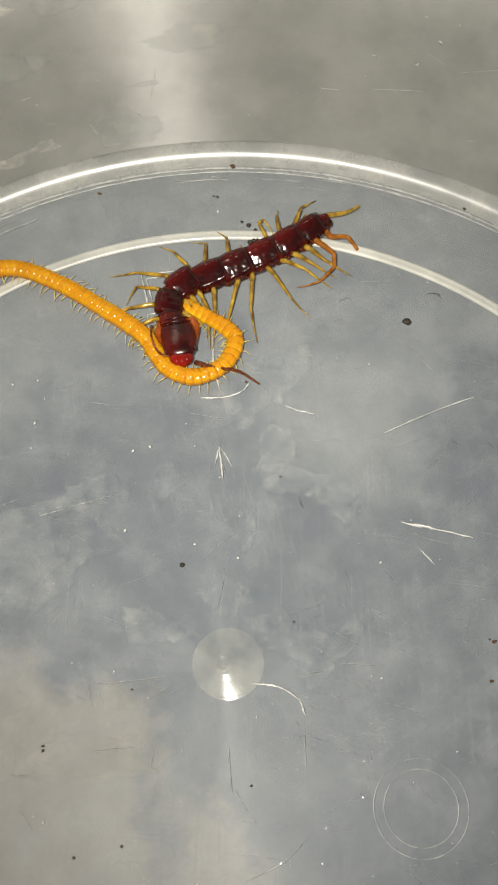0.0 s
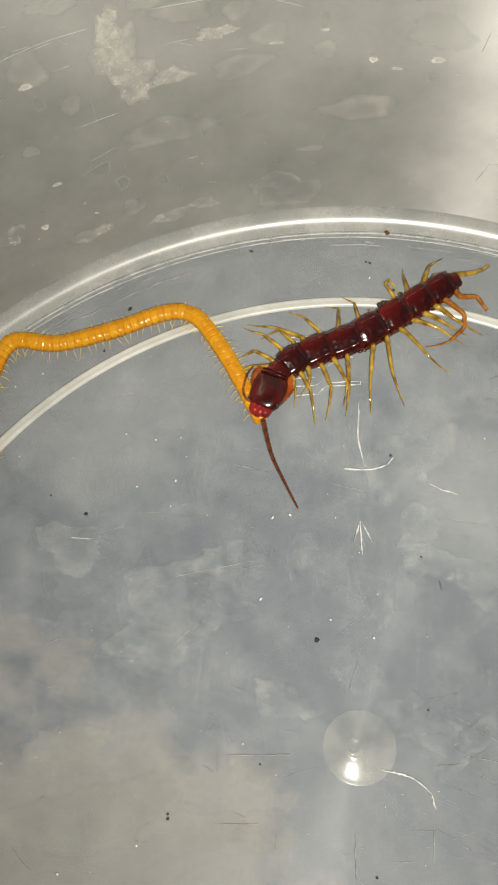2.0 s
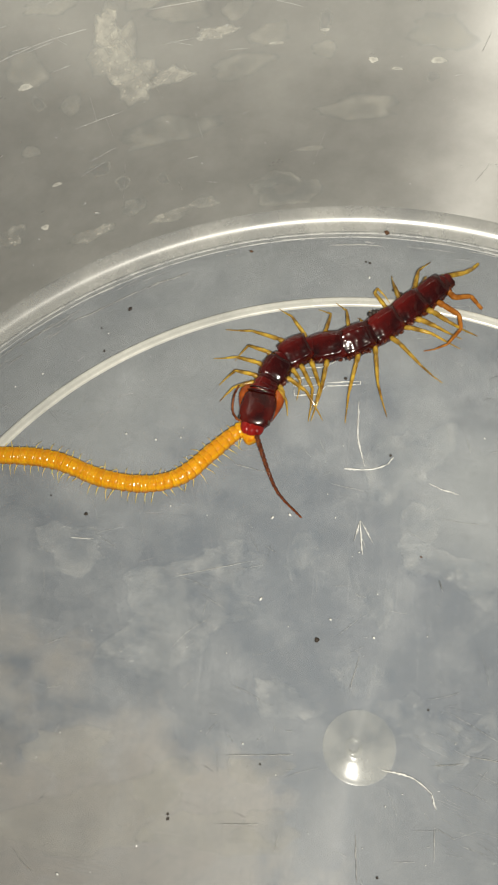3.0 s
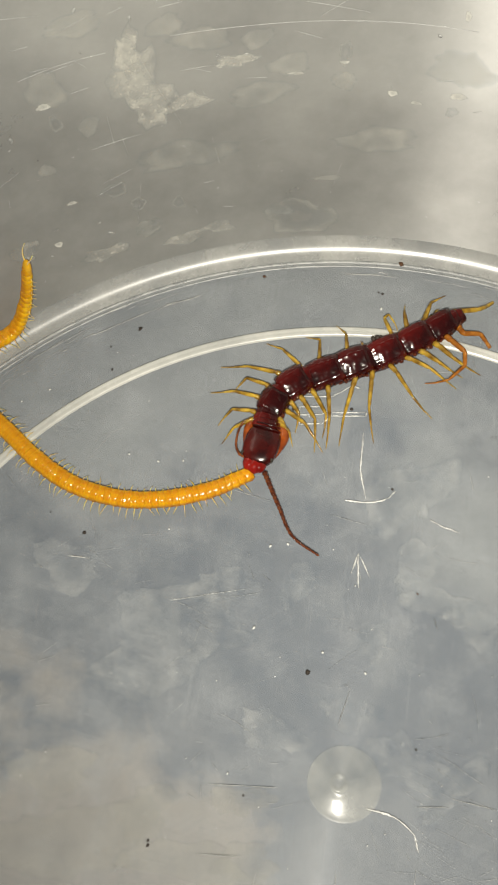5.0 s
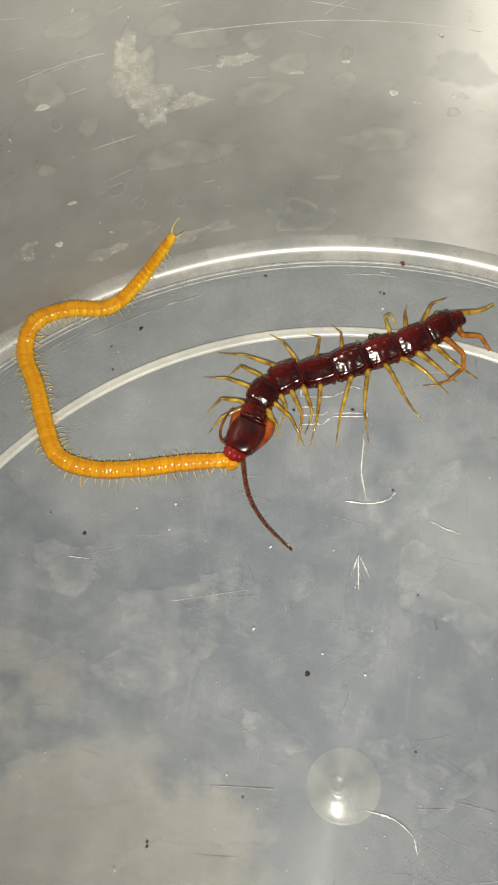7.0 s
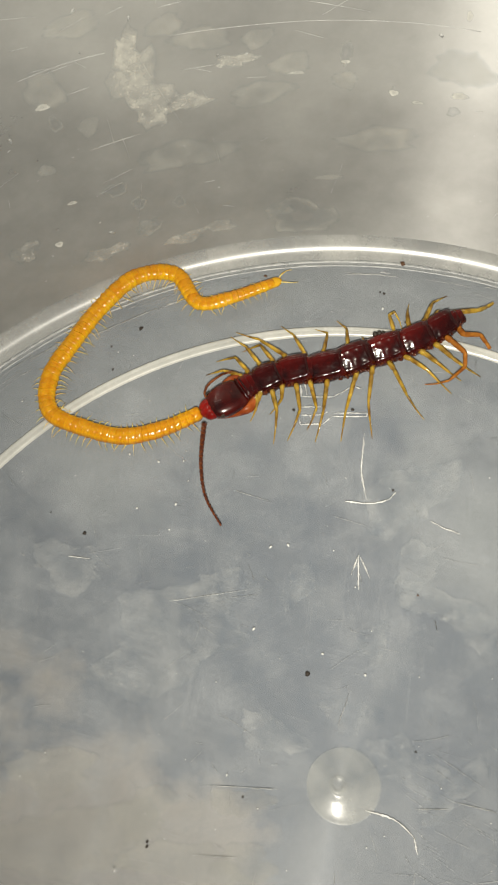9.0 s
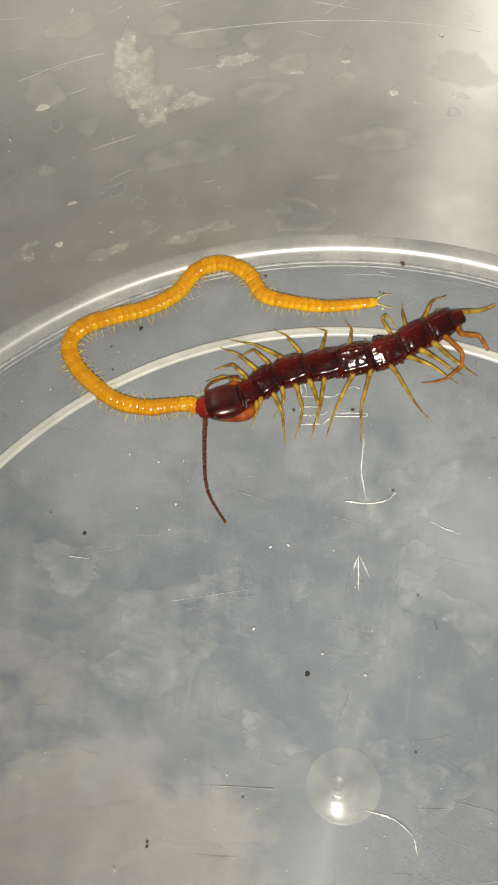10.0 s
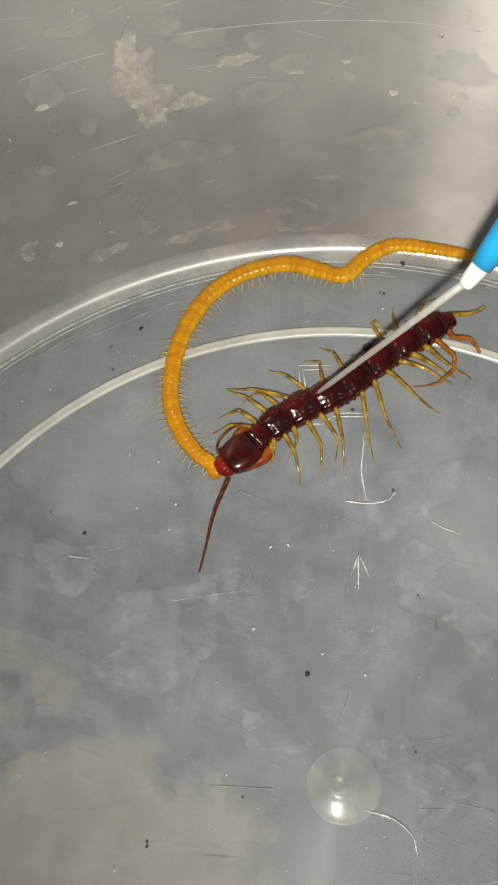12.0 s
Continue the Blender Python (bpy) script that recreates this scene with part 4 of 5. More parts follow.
def build_prey():
    thing = empty("soil_centipede")
    tagged(thing, "long thin orange-yellow soil centipede, held by one end", "centipede")
    segs = []
    pitch = 51.0 / WORM_N
    for k in range(WORM_N):
        f = (k + 0.5) / WORM_N
        r = worm_radius(f)
        rnd = random.Random(300 + k)
        bm = bmesh.new()
        r *= rnd.uniform(0.97, 1.03)
        prof = [(-0.80, 0.74), (-0.58, 0.92), (-0.30, 1.0), (0.02, 1.012), (0.26, 1.0), (0.38, 0.955), (0.47, 0.985), (0.60, 0.95), (0.78, 0.76)]
        loft(bm, [oval(x * pitch, 2 * r * q, 1.72 * r * q, 0, 16) for x, q in prof])
        for v in bm.verts:
            v.co *= 1 + 0.05 * noise.noise(v.co / (0.34 * MM) + Vector((k * 3.1, 0, 0)))
        bmesh.ops.rotate(bm, verts=bm.verts[:], matrix=Euler((rnd.uniform(-0.3, 0.3), rnd.gauss(0, 0.10), rnd.gauss(0, 0.07))).to_matrix())
        seg = part("body_segment", bm, M_WORM, thing)
        if 1 <= k < WORM_N - 1:
            for s in (1, -1):
                bm = bmesh.new()
                sw = rnd.uniform(-0.45, 0.45)
                ln = rnd.uniform(0.45, 1.1) if f < 0.85 else 0.6
                pts = [Vector((0, s * r * 0.80, -r * 0.35)), Vector((sw * 0.3, s * (r + 0.30 * ln), -r * 0.18)), Vector((sw * 0.8, s * (r + 0.66 * ln), -r * 0.42)), Vector((sw * 1.2, s * (r + 0.95 * ln), -r * 0.80))]
                tube(bm, [p * MM for p in pts], [0.065 * MM, 0.042 * MM, 0.026 * MM, 0.008 * MM], 6)
                part("leg", bm, M_WORMLEG, seg)
        segs.append((seg, f))
    # head at the free end
    bm = bmesh.new()
    r = worm_radius(1.0)
    loft(bm, [oval(x, 2 * r * q, 1.3 * r * q, 0, 14) for x, q in ((-0.6, 0.9), (-0.2, 1.05), (0.25, 1.0), (0.55, 0.75), (0.75, 0.35))])
    head = part("head", bm, M_WORMHEAD, thing, "small flat yellow head")
    for s in (1, -1):
        bm = bmesh.new()
        pts = smooth_line([Vector(p) * MM for p in ((0.5, s * 0.2, 0.05), (1.0, s * 0.5, 0.15), (1.6, s * 0.75, 0.05), (2.2, s * 0.8, -0.15))], 11)
        tube(bm, pts, [(0.085 if j % 2 else 0.065) * (1 - 0.06 * j) * MM for j in range(11)], 6)
        part("antenna", bm, M_WORMLEG, head)
    segs.append((head, 1.005))
    return thing, segs


# ---------------------------------------------------------------- needle
def build_needle():
    thing = empty("dissecting_needle")
    tagged(thing, "thin steel needle with white tip collar and blue plastic handle", "needle")
    bm = bmesh.new()
    tube(bm, [(0, 0, 0), (0, 0, 0.6 * MM), (0, 0, 3 * MM), (0, 0, 14 * MM), (0, 0, 26.5 * MM)], [0.05 * MM, 0.16 * MM, 0.24 * MM, 0.26 * MM, 0.28 * MM], 12)
    part("needle", bm, M_STEEL, thing, "thin steel shaft")
    lean = Vector((0.0, 0.56, 0.83)).normalized()
    hub = Vector((0, 0, 26))
    bm = bmesh.new()
    tube(bm, [(hub + lean * d) * MM for d in (-0.7, -0.5, 0.0, 0.8, 1.4, 1.6)], [0.35 * MM, 0.52 * MM, 0.60 * MM, 0.66 * MM, 0.66 * MM, 0.4 * MM], 20)
    part("collar", bm, M_WHITE, thing, "round white plastic collar")
    bm = bmesh.new()
    tube(bm, [(hub + lean * d) * MM for d in (1.1, 1.15, 3.0, 7.0, 12.0, 30.0, 70.0, 72.0)], [0.5 * MM, 0.78 * MM, 1.0 * MM, 1.5 * MM, 2.0 * MM, 3.0 * MM, 3.0 * MM, 2.2 * MM], 24)
    part("handle", bm, M_BLUE, thing, "tapering blue plastic handle")
    return thing


# ---------------------------------------------------------------- recorded postures, in mm on the tub floor
RECORDS = []


def record(t, prey, hunter, feeler):
    if math.dist(prey[0], hunter[0]) > 0.4 and t > 0.5:
        prey = [hunter[0]] + prey
    RECORDS.append((t, prey, hunter, feeler))


record(0.0, [(1.9, 33.8), (3.6, 32.2), (5.2, 30.7), (5.9, 29.1), (4.4, 26.9), (1.6, 26.1), (-0.6, 27.3), (-1.6, 29.2), (-2.7, 31.5), (-6.0, 34.9), (-10.0, 38.5), (-13.9, 40.8), (-17.9, 40.8), (-21.6, 39.3), (-25.1, 37.4), (-28.3, 35.1), (-30.1, 33.6)],
       [(0.5, 27.2), (0.7, 30.0), (0.4, 33.8), (1.8, 35.7), (4.0, 36.2), (7.3, 36.9), (10.8, 37.9), (13.8, 39.1), (16.8, 40.5)],
       [(2.0, 27.2), (3.5, 26.5), (5.5, 25.9), (7.1, 24.5)])
record(0.2, [(2.1, 34.5), (2.9, 32.7), (2.7, 29.9), (0.9, 28.2), (-1.5, 28.3), (-3.1, 30.1), (-3.3, 32.6), (-4.4, 35.7), (-6.9, 37.4), (-10.6, 39.3), (-14.1, 40.3), (-18.1, 40.5), (-21.9, 39.1), (-25.3, 37.2), (-28.6, 34.9), (-31.6, 32.2), (-33.8, 29.8)],
       [(-0.7, 30.3), (-0.6, 33.1), (-1.2, 37.0), (0.4, 38.0), (3.7, 38.3), (8.2, 38.2), (12.7, 38.3), (16.5, 38.7)],
       [(1.3, 30.6), (4.6, 29.5), (7.6, 28.5), (10.0, 27.1)])
record(0.4, [(0.0, 33.1), (0.5, 31.5), (-0.7, 29.3), (-3.3, 28.5), (-5.9, 28.6), (-7.8, 30.8), (-9.1, 34.1), (-11.1, 36.1), (-14.5, 37.4), (-18.5, 37.9), (-22.5, 37.8), (-26.1, 36.3), (-29.4, 34.0), (-32.4, 31.4), (-35.0, 28.4), (-37.4, 25.2), (-38.3, 23.9)],
       [(-2.3, 31.6), (-2.3, 34.7), (-2.4, 37.6), (-0.8, 39.0), (3.0, 38.3), (7.4, 38.0), (11.8, 38.0), (17.1, 38.3)],
       [(-0.7, 31.4), (2.8, 29.9), (5.8, 28.4), (8.2, 27.1)])
record(0.6, [(-2.7, 31.2), (-5.5, 30.0), (-8.7, 29.2), (-11.8, 30.0), (-14.8, 32.0), (-17.1, 34.5), (-20.9, 35.9), (-24.8, 36.1), (-28.4, 34.4), (-31.6, 32.0), (-34.3, 29.1), (-36.8, 25.9), (-39.0, 22.6), (-40.9, 19.1), (-42.2, 15.9)],
       [(-2.2, 30.9), (-2.2, 33.7), (-2.6, 36.7), (-1.2, 38.3), (1.8, 38.0), (6.7, 37.7), (11.6, 37.8), (16.5, 38.2)],
       [(-1.2, 30.8), (2.2, 28.2), (4.5, 26.3), (6.9, 24.9)])
record(0.7, [(-2.5, 31.5), (-5.0, 30.6), (-8.2, 29.9), (-11.4, 29.8), (-14.5, 30.6), (-17.5, 33.2), (-19.3, 35.9), (-23.2, 36.8), (-26.9, 35.5), (-30.2, 33.2), (-33.1, 30.5), (-35.7, 27.4), (-38.0, 24.2), (-40.1, 20.8), (-41.7, 17.1), (-41.9, 16.7)],
       [(-1.8, 29.9), (-1.3, 32.5), (-1.0, 35.3), (0.5, 36.9), (3.9, 37.0), (8.3, 37.0), (12.7, 37.3), (16.8, 38.5)],
       [(-0.9, 29.2), (1.9, 26.8), (4.3, 25.2), (6.5, 24.1)])
record(0.8, [(-1.7, 28.3), (-4.0, 28.9), (-7.1, 29.5), (-10.6, 30.8), (-13.6, 33.7), (-15.5, 37.4), (-17.5, 41.1), (-20.5, 43.5), (-23.4, 41.7), (-23.4, 37.7), (-23.6, 33.7), (-23.7, 29.7), (-23.9, 25.7), (-24.1, 21.7), (-24.2, 19.4)],
       [(-0.6, 24.2), (-0.0, 26.7), (0.8, 29.5), (2.3, 32.2), (4.7, 34.3), (8.3, 36.3), (11.9, 38.3), (15.2, 40.3)],
       [(0.1, 24.1), (3.6, 23.5), (6.8, 23.7), (9.0, 23.7)])
record(0.9, [(-1.5, 29.9), (-3.3, 32.3), (-5.8, 34.5), (-8.8, 37.4), (-11.3, 40.7), (-13.9, 43.9), (-18.4, 45.2), (-22.6, 44.8), (-24.1, 41.4), (-26.0, 37.9), (-27.5, 34.2), (-29.0, 30.5), (-30.5, 26.8), (-32.0, 23.1), (-32.1, 22.8)],
       [(-0.7, 24.5), (-0.0, 26.9), (1.7, 29.6), (3.8, 31.7), (6.6, 34.1), (9.7, 36.4), (12.2, 38.3), (15.0, 40.4)],
       [(-0.5, 24.3), (1.8, 22.2), (4.1, 20.6), (4.7, 17.7)])
record(1.0, [(-1.8, 30.5), (-3.4, 33.0), (-5.2, 36.9), (-7.7, 40.3), (-10.9, 42.9), (-15.3, 43.8), (-19.8, 43.4), (-23.7, 42.5), (-26.8, 40.3), (-28.4, 36.6), (-30.6, 33.2), (-32.7, 29.8), (-34.7, 26.4), (-36.6, 23.4)],
       [(-1.8, 25.0), (-0.5, 27.6), (1.7, 30.5), (4.1, 33.2), (7.2, 35.9), (10.8, 38.4), (14.9, 40.5)],
       [(-1.5, 25.1), (-0.2, 22.8), (2.0, 20.4), (3.8, 18.7)])
record(1.2, [(-5.4, 30.5), (-6.3, 33.0), (-7.1, 36.7), (-8.0, 40.6), (-10.1, 42.3), (-14.6, 41.5), (-19.1, 39.5), (-24.1, 37.7), (-28.3, 38.8), (-30.6, 35.9), (-31.0, 32.0), (-31.0, 28.0), (-31.1, 24.0), (-31.1, 20.2)],
       [(-4.5, 27.7), (-3.0, 30.6), (-1.4, 34.0), (0.4, 36.3), (3.2, 37.0), (7.7, 38.3), (12.2, 39.1), (15.8, 40.0)],
       [(-4.1, 27.1), (-2.0, 24.9), (0.2, 23.4), (3.1, 22.2)])
record(1.4, [(-7.2, 32.3), (-8.6, 35.1), (-9.7, 38.3), (-11.6, 40.6), (-14.9, 41.7), (-18.8, 40.4), (-22.7, 37.7), (-26.0, 37.7), (-28.6, 40.7), (-31.8, 39.4), (-31.1, 35.5), (-31.8, 31.7), (-33.4, 28.1), (-35.1, 24.4), (-36.3, 21.9)],
       [(-5.3, 30.9), (-4.7, 33.8), (-3.0, 36.7), (-0.8, 38.0), (3.5, 37.6), (8.0, 38.1), (12.5, 39.2), (15.2, 40.2)],
       [(-5.2, 30.4), (-3.3, 27.6), (-0.9, 25.4), (2.6, 24.3)])
record(1.5, [(-4.8, 27.1), (-8.1, 28.1), (-11.1, 29.6), (-14.5, 31.0), (-17.3, 33.8), (-20.0, 38.0), (-23.0, 42.0), (-25.4, 43.8), (-28.3, 43.2), (-29.2, 39.6), (-29.9, 35.7), (-32.0, 32.3), (-34.2, 29.0), (-36.3, 25.6), (-37.2, 24.2)],
       [(-4.5, 27.1), (-3.9, 30.2), (-3.0, 33.9), (-1.0, 36.3), (2.2, 37.2), (5.5, 38.0), (9.3, 38.8), (14.9, 40.4)],
       [(-3.2, 27.2), (-1.1, 25.3), (1.0, 23.8), (4.3, 23.8)])
record(1.6, [(-4.7, 28.1), (-7.3, 28.9), (-10.3, 31.2), (-13.4, 34.2), (-16.0, 38.1), (-17.6, 42.1), (-19.8, 44.9), (-23.1, 45.8), (-25.8, 44.9), (-28.3, 43.4), (-28.6, 39.6), (-29.5, 35.8), (-31.8, 32.5), (-34.2, 29.3), (-36.3, 26.6)],
       [(-4.7, 28.1), (-4.1, 31.5), (-3.1, 34.8), (-1.1, 37.0), (3.1, 37.2), (7.5, 37.8), (11.4, 38.9), (15.2, 40.3)],
       [(-3.7, 27.8), (-1.3, 25.4), (0.6, 24.1), (3.1, 23.5)])
record(1.8, [(-5.5, 29.5), (-7.1, 33.6), (-7.9, 38.0), (-9.1, 42.2), (-11.4, 44.5), (-15.9, 44.9), (-20.5, 44.6), (-25.0, 43.7), (-28.6, 42.1), (-29.2, 38.3), (-30.5, 34.6), (-32.3, 31.0), (-34.1, 27.5), (-35.0, 25.7)],
       [(-4.6, 28.5), (-4.0, 31.6), (-2.7, 34.1), (-0.4, 35.7), (4.0, 36.9), (8.5, 38.2), (12.6, 40.1), (14.9, 41.1)],
       [(-4.6, 28.5), (-3.5, 25.0), (-2.2, 22.1), (-0.7, 20.6)])
record(2.0, [(-6.2, 31.8), (-7.4, 35.0), (-8.9, 38.2), (-10.9, 41.2), (-13.7, 41.8), (-18.7, 40.4), (-24.3, 39.4), (-28.5, 40.1), (-30.4, 37.1), (-31.2, 33.2), (-30.9, 29.2), (-30.9, 25.2), (-31.0, 21.2), (-31.1, 17.7)],
       [(-5.3, 29.5), (-4.3, 32.3), (-2.3, 34.8), (0.8, 36.1), (4.7, 37.2), (8.8, 39.3), (11.7, 40.9), (14.7, 42.5)],
       [(-5.1, 29.2), (-4.6, 25.8), (-3.6, 22.9), (-2.7, 20.6)])
record(2.2, [(-5.7, 27.4), (-9.1, 27.4), (-12.2, 27.2), (-16.4, 27.3), (-19.5, 28.1), (-22.7, 30.2), (-25.4, 32.1), (-28.4, 31.5), (-32.2, 30.3), (-35.2, 27.7), (-37.7, 24.5), (-39.8, 21.2), (-41.5, 17.5), (-42.9, 13.8), (-44.0, 10.1)],
       [(-4.7, 27.2), (-4.4, 30.0), (-3.3, 33.1), (-1.0, 35.0), (2.3, 36.4), (6.3, 38.0), (10.4, 40.4), (14.2, 42.3)],
       [(-4.4, 26.9), (-3.1, 24.0), (-1.7, 22.2), (-0.3, 21.0)])
record(2.4, [(-5.5, 27.8), (-10.0, 27.6), (-12.7, 26.3), (-15.3, 25.9), (-18.9, 26.5), (-23.1, 27.1), (-27.4, 27.9), (-28.7, 29.7), (-32.4, 29.4), (-35.6, 26.9), (-38.0, 23.8), (-40.1, 20.4), (-41.9, 16.8), (-43.2, 13.0), (-44.0, 9.8)],
       [(-4.9, 27.2), (-4.8, 30.2), (-3.7, 33.4), (-1.6, 35.6), (1.9, 36.5), (5.9, 37.8), (10.0, 40.3), (14.4, 42.7)],
       [(-4.8, 27.4), (-3.7, 23.9), (-2.5, 21.6), (-0.3, 20.0)])
record(2.5, [(-4.8, 27.0), (-7.7, 25.9), (-10.4, 23.3), (-13.0, 21.9), (-16.1, 21.5), (-19.1, 22.1), (-21.7, 23.4), (-24.2, 26.1), (-26.4, 28.8), (-28.4, 30.6), (-32.2, 29.9), (-35.3, 27.4), (-37.9, 24.3), (-39.9, 20.9), (-41.6, 17.3), (-42.8, 14.2)],
       [(-4.1, 26.5), (-3.5, 29.4), (-3.1, 32.2), (-1.3, 35.0), (2.1, 36.6), (5.4, 37.7), (9.6, 40.4), (14.2, 43.1)],
       [(-3.3, 26.6), (-2.2, 24.2), (-1.0, 21.2), (1.2, 19.0)])
record(2.7, [(-0.9, 24.9), (-2.7, 22.8), (-5.8, 21.5), (-9.4, 21.1), (-13.5, 22.1), (-17.0, 24.4), (-20.6, 26.9), (-24.3, 28.7), (-28.4, 29.4), (-32.3, 29.1), (-35.6, 26.9), (-38.1, 23.8), (-40.2, 20.4), (-41.8, 16.8), (-42.3, 15.6)],
       [(-1.0, 24.6), (-0.9, 27.7), (-1.3, 31.6), (-0.2, 34.2), (2.3, 36.1), (5.8, 38.2), (9.9, 40.7), (14.1, 42.9)],
       [(0.3, 24.7), (2.4, 22.8), (4.3, 21.2), (6.7, 20.5)])
record(3.0, [(-7.1, 28.7), (-10.0, 26.7), (-12.7, 24.7), (-15.9, 24.1), (-20.0, 25.0), (-24.2, 27.1), (-28.2, 28.0), (-32.2, 28.1), (-35.7, 26.2), (-38.3, 23.2), (-40.4, 19.8), (-42.1, 16.1), (-43.3, 12.3), (-44.3, 8.5), (-44.5, 7.7)],
       [(-6.3, 27.5), (-5.4, 30.7), (-3.9, 33.7), (-1.6, 36.0), (3.0, 36.4), (6.4, 37.6), (9.9, 39.8), (14.0, 42.5)],
       [(-5.8, 27.6), (-5.0, 24.1), (-4.2, 21.9), (-2.5, 19.7)])
record(3.2, [(-8.7, 30.3), (-11.6, 29.2), (-14.8, 28.8), (-17.9, 30.6), (-20.6, 32.6), (-22.7, 31.6), (-24.8, 29.1), (-28.3, 29.2), (-32.3, 28.9), (-35.6, 26.7), (-38.2, 23.6), (-40.2, 20.2), (-41.9, 16.5), (-43.2, 12.8), (-44.2, 8.9), (-44.5, 7.4)],
       [(-8.1, 29.1), (-7.1, 32.3), (-5.3, 35.1), (-2.0, 36.0), (1.8, 36.5), (6.3, 38.0), (10.4, 40.4), (14.0, 42.2)],
       [(-7.1, 28.8), (-6.1, 25.3), (-4.7, 22.5), (-3.2, 20.7)])
record(4.8, [(-7.0, 27.0), (-10.4, 25.8), (-14.6, 24.3), (-18.8, 23.8), (-22.9, 24.2), (-26.0, 25.4), (-28.2, 27.3), (-32.0, 31.7), (-33.8, 37.3), (-32.2, 41.2), (-29.0, 43.9), (-26.4, 46.4)],
       [(-7.2, 26.7), (-5.9, 29.8), (-5.1, 32.4), (-3.1, 35.0), (1.2, 36.6), (5.1, 37.9), (9.2, 39.9), (13.6, 42.2)],
       [(-5.6, 27.1), (-4.5, 23.8), (-3.3, 21.0), (-1.5, 18.8)])
record(5.0, [(-6.6, 26.9), (-10.3, 25.4), (-14.4, 24.7), (-18.5, 24.9), (-22.8, 26.4), (-26.1, 28.8), (-28.8, 31.5), (-32.0, 34.9), (-33.9, 38.4), (-31.8, 40.7), (-29.4, 42.5), (-28.1, 44.5), (-27.4, 46.1)],
       [(-6.8, 26.6), (-5.5, 29.5), (-4.7, 32.9), (-2.7, 35.5), (1.1, 36.9), (5.5, 38.3), (9.4, 40.0), (14.0, 42.5)],
       [(-5.3, 26.7), (-4.1, 23.4), (-3.0, 20.7), (-0.8, 18.9)])
record(5.2, [(-7.6, 27.1), (-10.7, 27.0), (-14.9, 27.3), (-19.1, 28.3), (-23.4, 29.4), (-27.8, 31.3), (-32.3, 33.2), (-35.0, 36.8), (-32.3, 39.7), (-29.4, 41.9), (-27.4, 44.2), (-26.0, 46.3), (-25.4, 46.9)],
       [(-7.3, 26.6), (-5.6, 29.6), (-4.8, 32.3), (-2.6, 35.4), (1.2, 36.8), (5.6, 38.1), (9.5, 39.8), (13.9, 42.1)],
       [(-5.7, 26.9), (-4.3, 23.5), (-2.8, 21.1), (0.2, 19.7)])
record(5.5, [(-8.1, 27.0), (-11.4, 26.9), (-15.1, 27.3), (-18.7, 28.4), (-22.5, 29.4), (-26.2, 30.1), (-28.6, 30.3), (-33.2, 31.2), (-36.3, 34.8), (-33.8, 38.7), (-29.4, 42.0), (-27.0, 44.0), (-24.7, 46.3), (-22.1, 48.5), (-20.3, 49.9)],
       [(-7.8, 26.8), (-6.0, 29.7), (-5.1, 32.8), (-3.0, 35.7), (0.8, 37.0), (4.6, 38.1), (8.9, 39.7), (13.6, 42.2)],
       [(-6.0, 27.0), (-4.8, 23.4), (-3.4, 21.0), (-0.6, 20.1)])
record(5.8, [(-8.1, 27.4), (-10.7, 26.8), (-14.9, 25.8), (-19.0, 24.6), (-23.1, 24.2), (-26.4, 26.0), (-28.6, 29.4), (-30.8, 34.2), (-30.9, 38.5), (-29.2, 41.5), (-26.4, 44.3), (-23.1, 46.2), (-20.8, 48.0), (-21.1, 49.1)],
       [(-8.0, 26.9), (-6.3, 30.1), (-5.4, 33.0), (-3.2, 35.5), (0.6, 36.9), (5.0, 38.3), (9.4, 40.0), (13.8, 42.4)],
       [(-6.3, 26.8), (-5.1, 23.5), (-3.6, 21.0), (-0.8, 20.0)])
record(6.0, [(-7.2, 27.0), (-10.3, 25.6), (-14.4, 24.8), (-18.6, 24.9), (-21.8, 26.4), (-24.1, 29.5), (-26.0, 33.4), (-28.4, 36.6), (-30.3, 39.4), (-28.7, 42.0), (-26.0, 42.9), (-22.7, 42.6), (-20.2, 44.0), (-19.4, 47.4)],
       [(-6.8, 26.7), (-5.2, 29.8), (-4.4, 33.0), (-2.8, 35.3), (1.0, 36.9), (5.4, 38.3), (9.3, 40.0), (13.8, 42.4)],
       [(-5.3, 26.8), (-4.2, 22.9), (-2.7, 19.9), (-0.5, 18.9)])
record(6.2, [(-7.4, 27.1), (-10.7, 26.9), (-14.9, 27.6), (-18.6, 28.9), (-21.4, 32.2), (-23.3, 35.9), (-26.1, 37.4), (-29.3, 38.8), (-31.3, 40.0), (-29.9, 41.3), (-28.6, 42.1), (-24.3, 44.6), (-19.9, 46.9), (-14.4, 49.4)],
       [(-7.5, 26.9), (-5.4, 30.2), (-4.3, 33.1), (-2.3, 35.7), (1.1, 37.0), (5.5, 38.3), (9.4, 40.0), (13.8, 42.3)],
       [(-5.7, 26.9), (-4.5, 23.6), (-3.1, 20.9), (-0.4, 18.5)])
record(6.5, [(-8.6, 28.3), (-10.9, 28.8), (-13.5, 29.9), (-16.2, 32.0), (-19.5, 34.5), (-22.8, 36.2), (-26.1, 36.6), (-29.1, 36.3), (-32.7, 36.5), (-33.8, 38.7), (-31.8, 40.4), (-29.4, 41.7), (-25.4, 44.2), (-21.6, 46.2), (-17.2, 48.3), (-11.5, 50.8)],
       [(-8.5, 27.7), (-6.2, 30.3), (-4.9, 33.1), (-2.7, 35.7), (0.8, 37.0), (4.6, 38.1), (8.9, 39.7), (13.6, 42.2)],
       [(-6.9, 27.3), (-5.8, 23.7), (-4.4, 21.1), (-1.5, 18.6)])
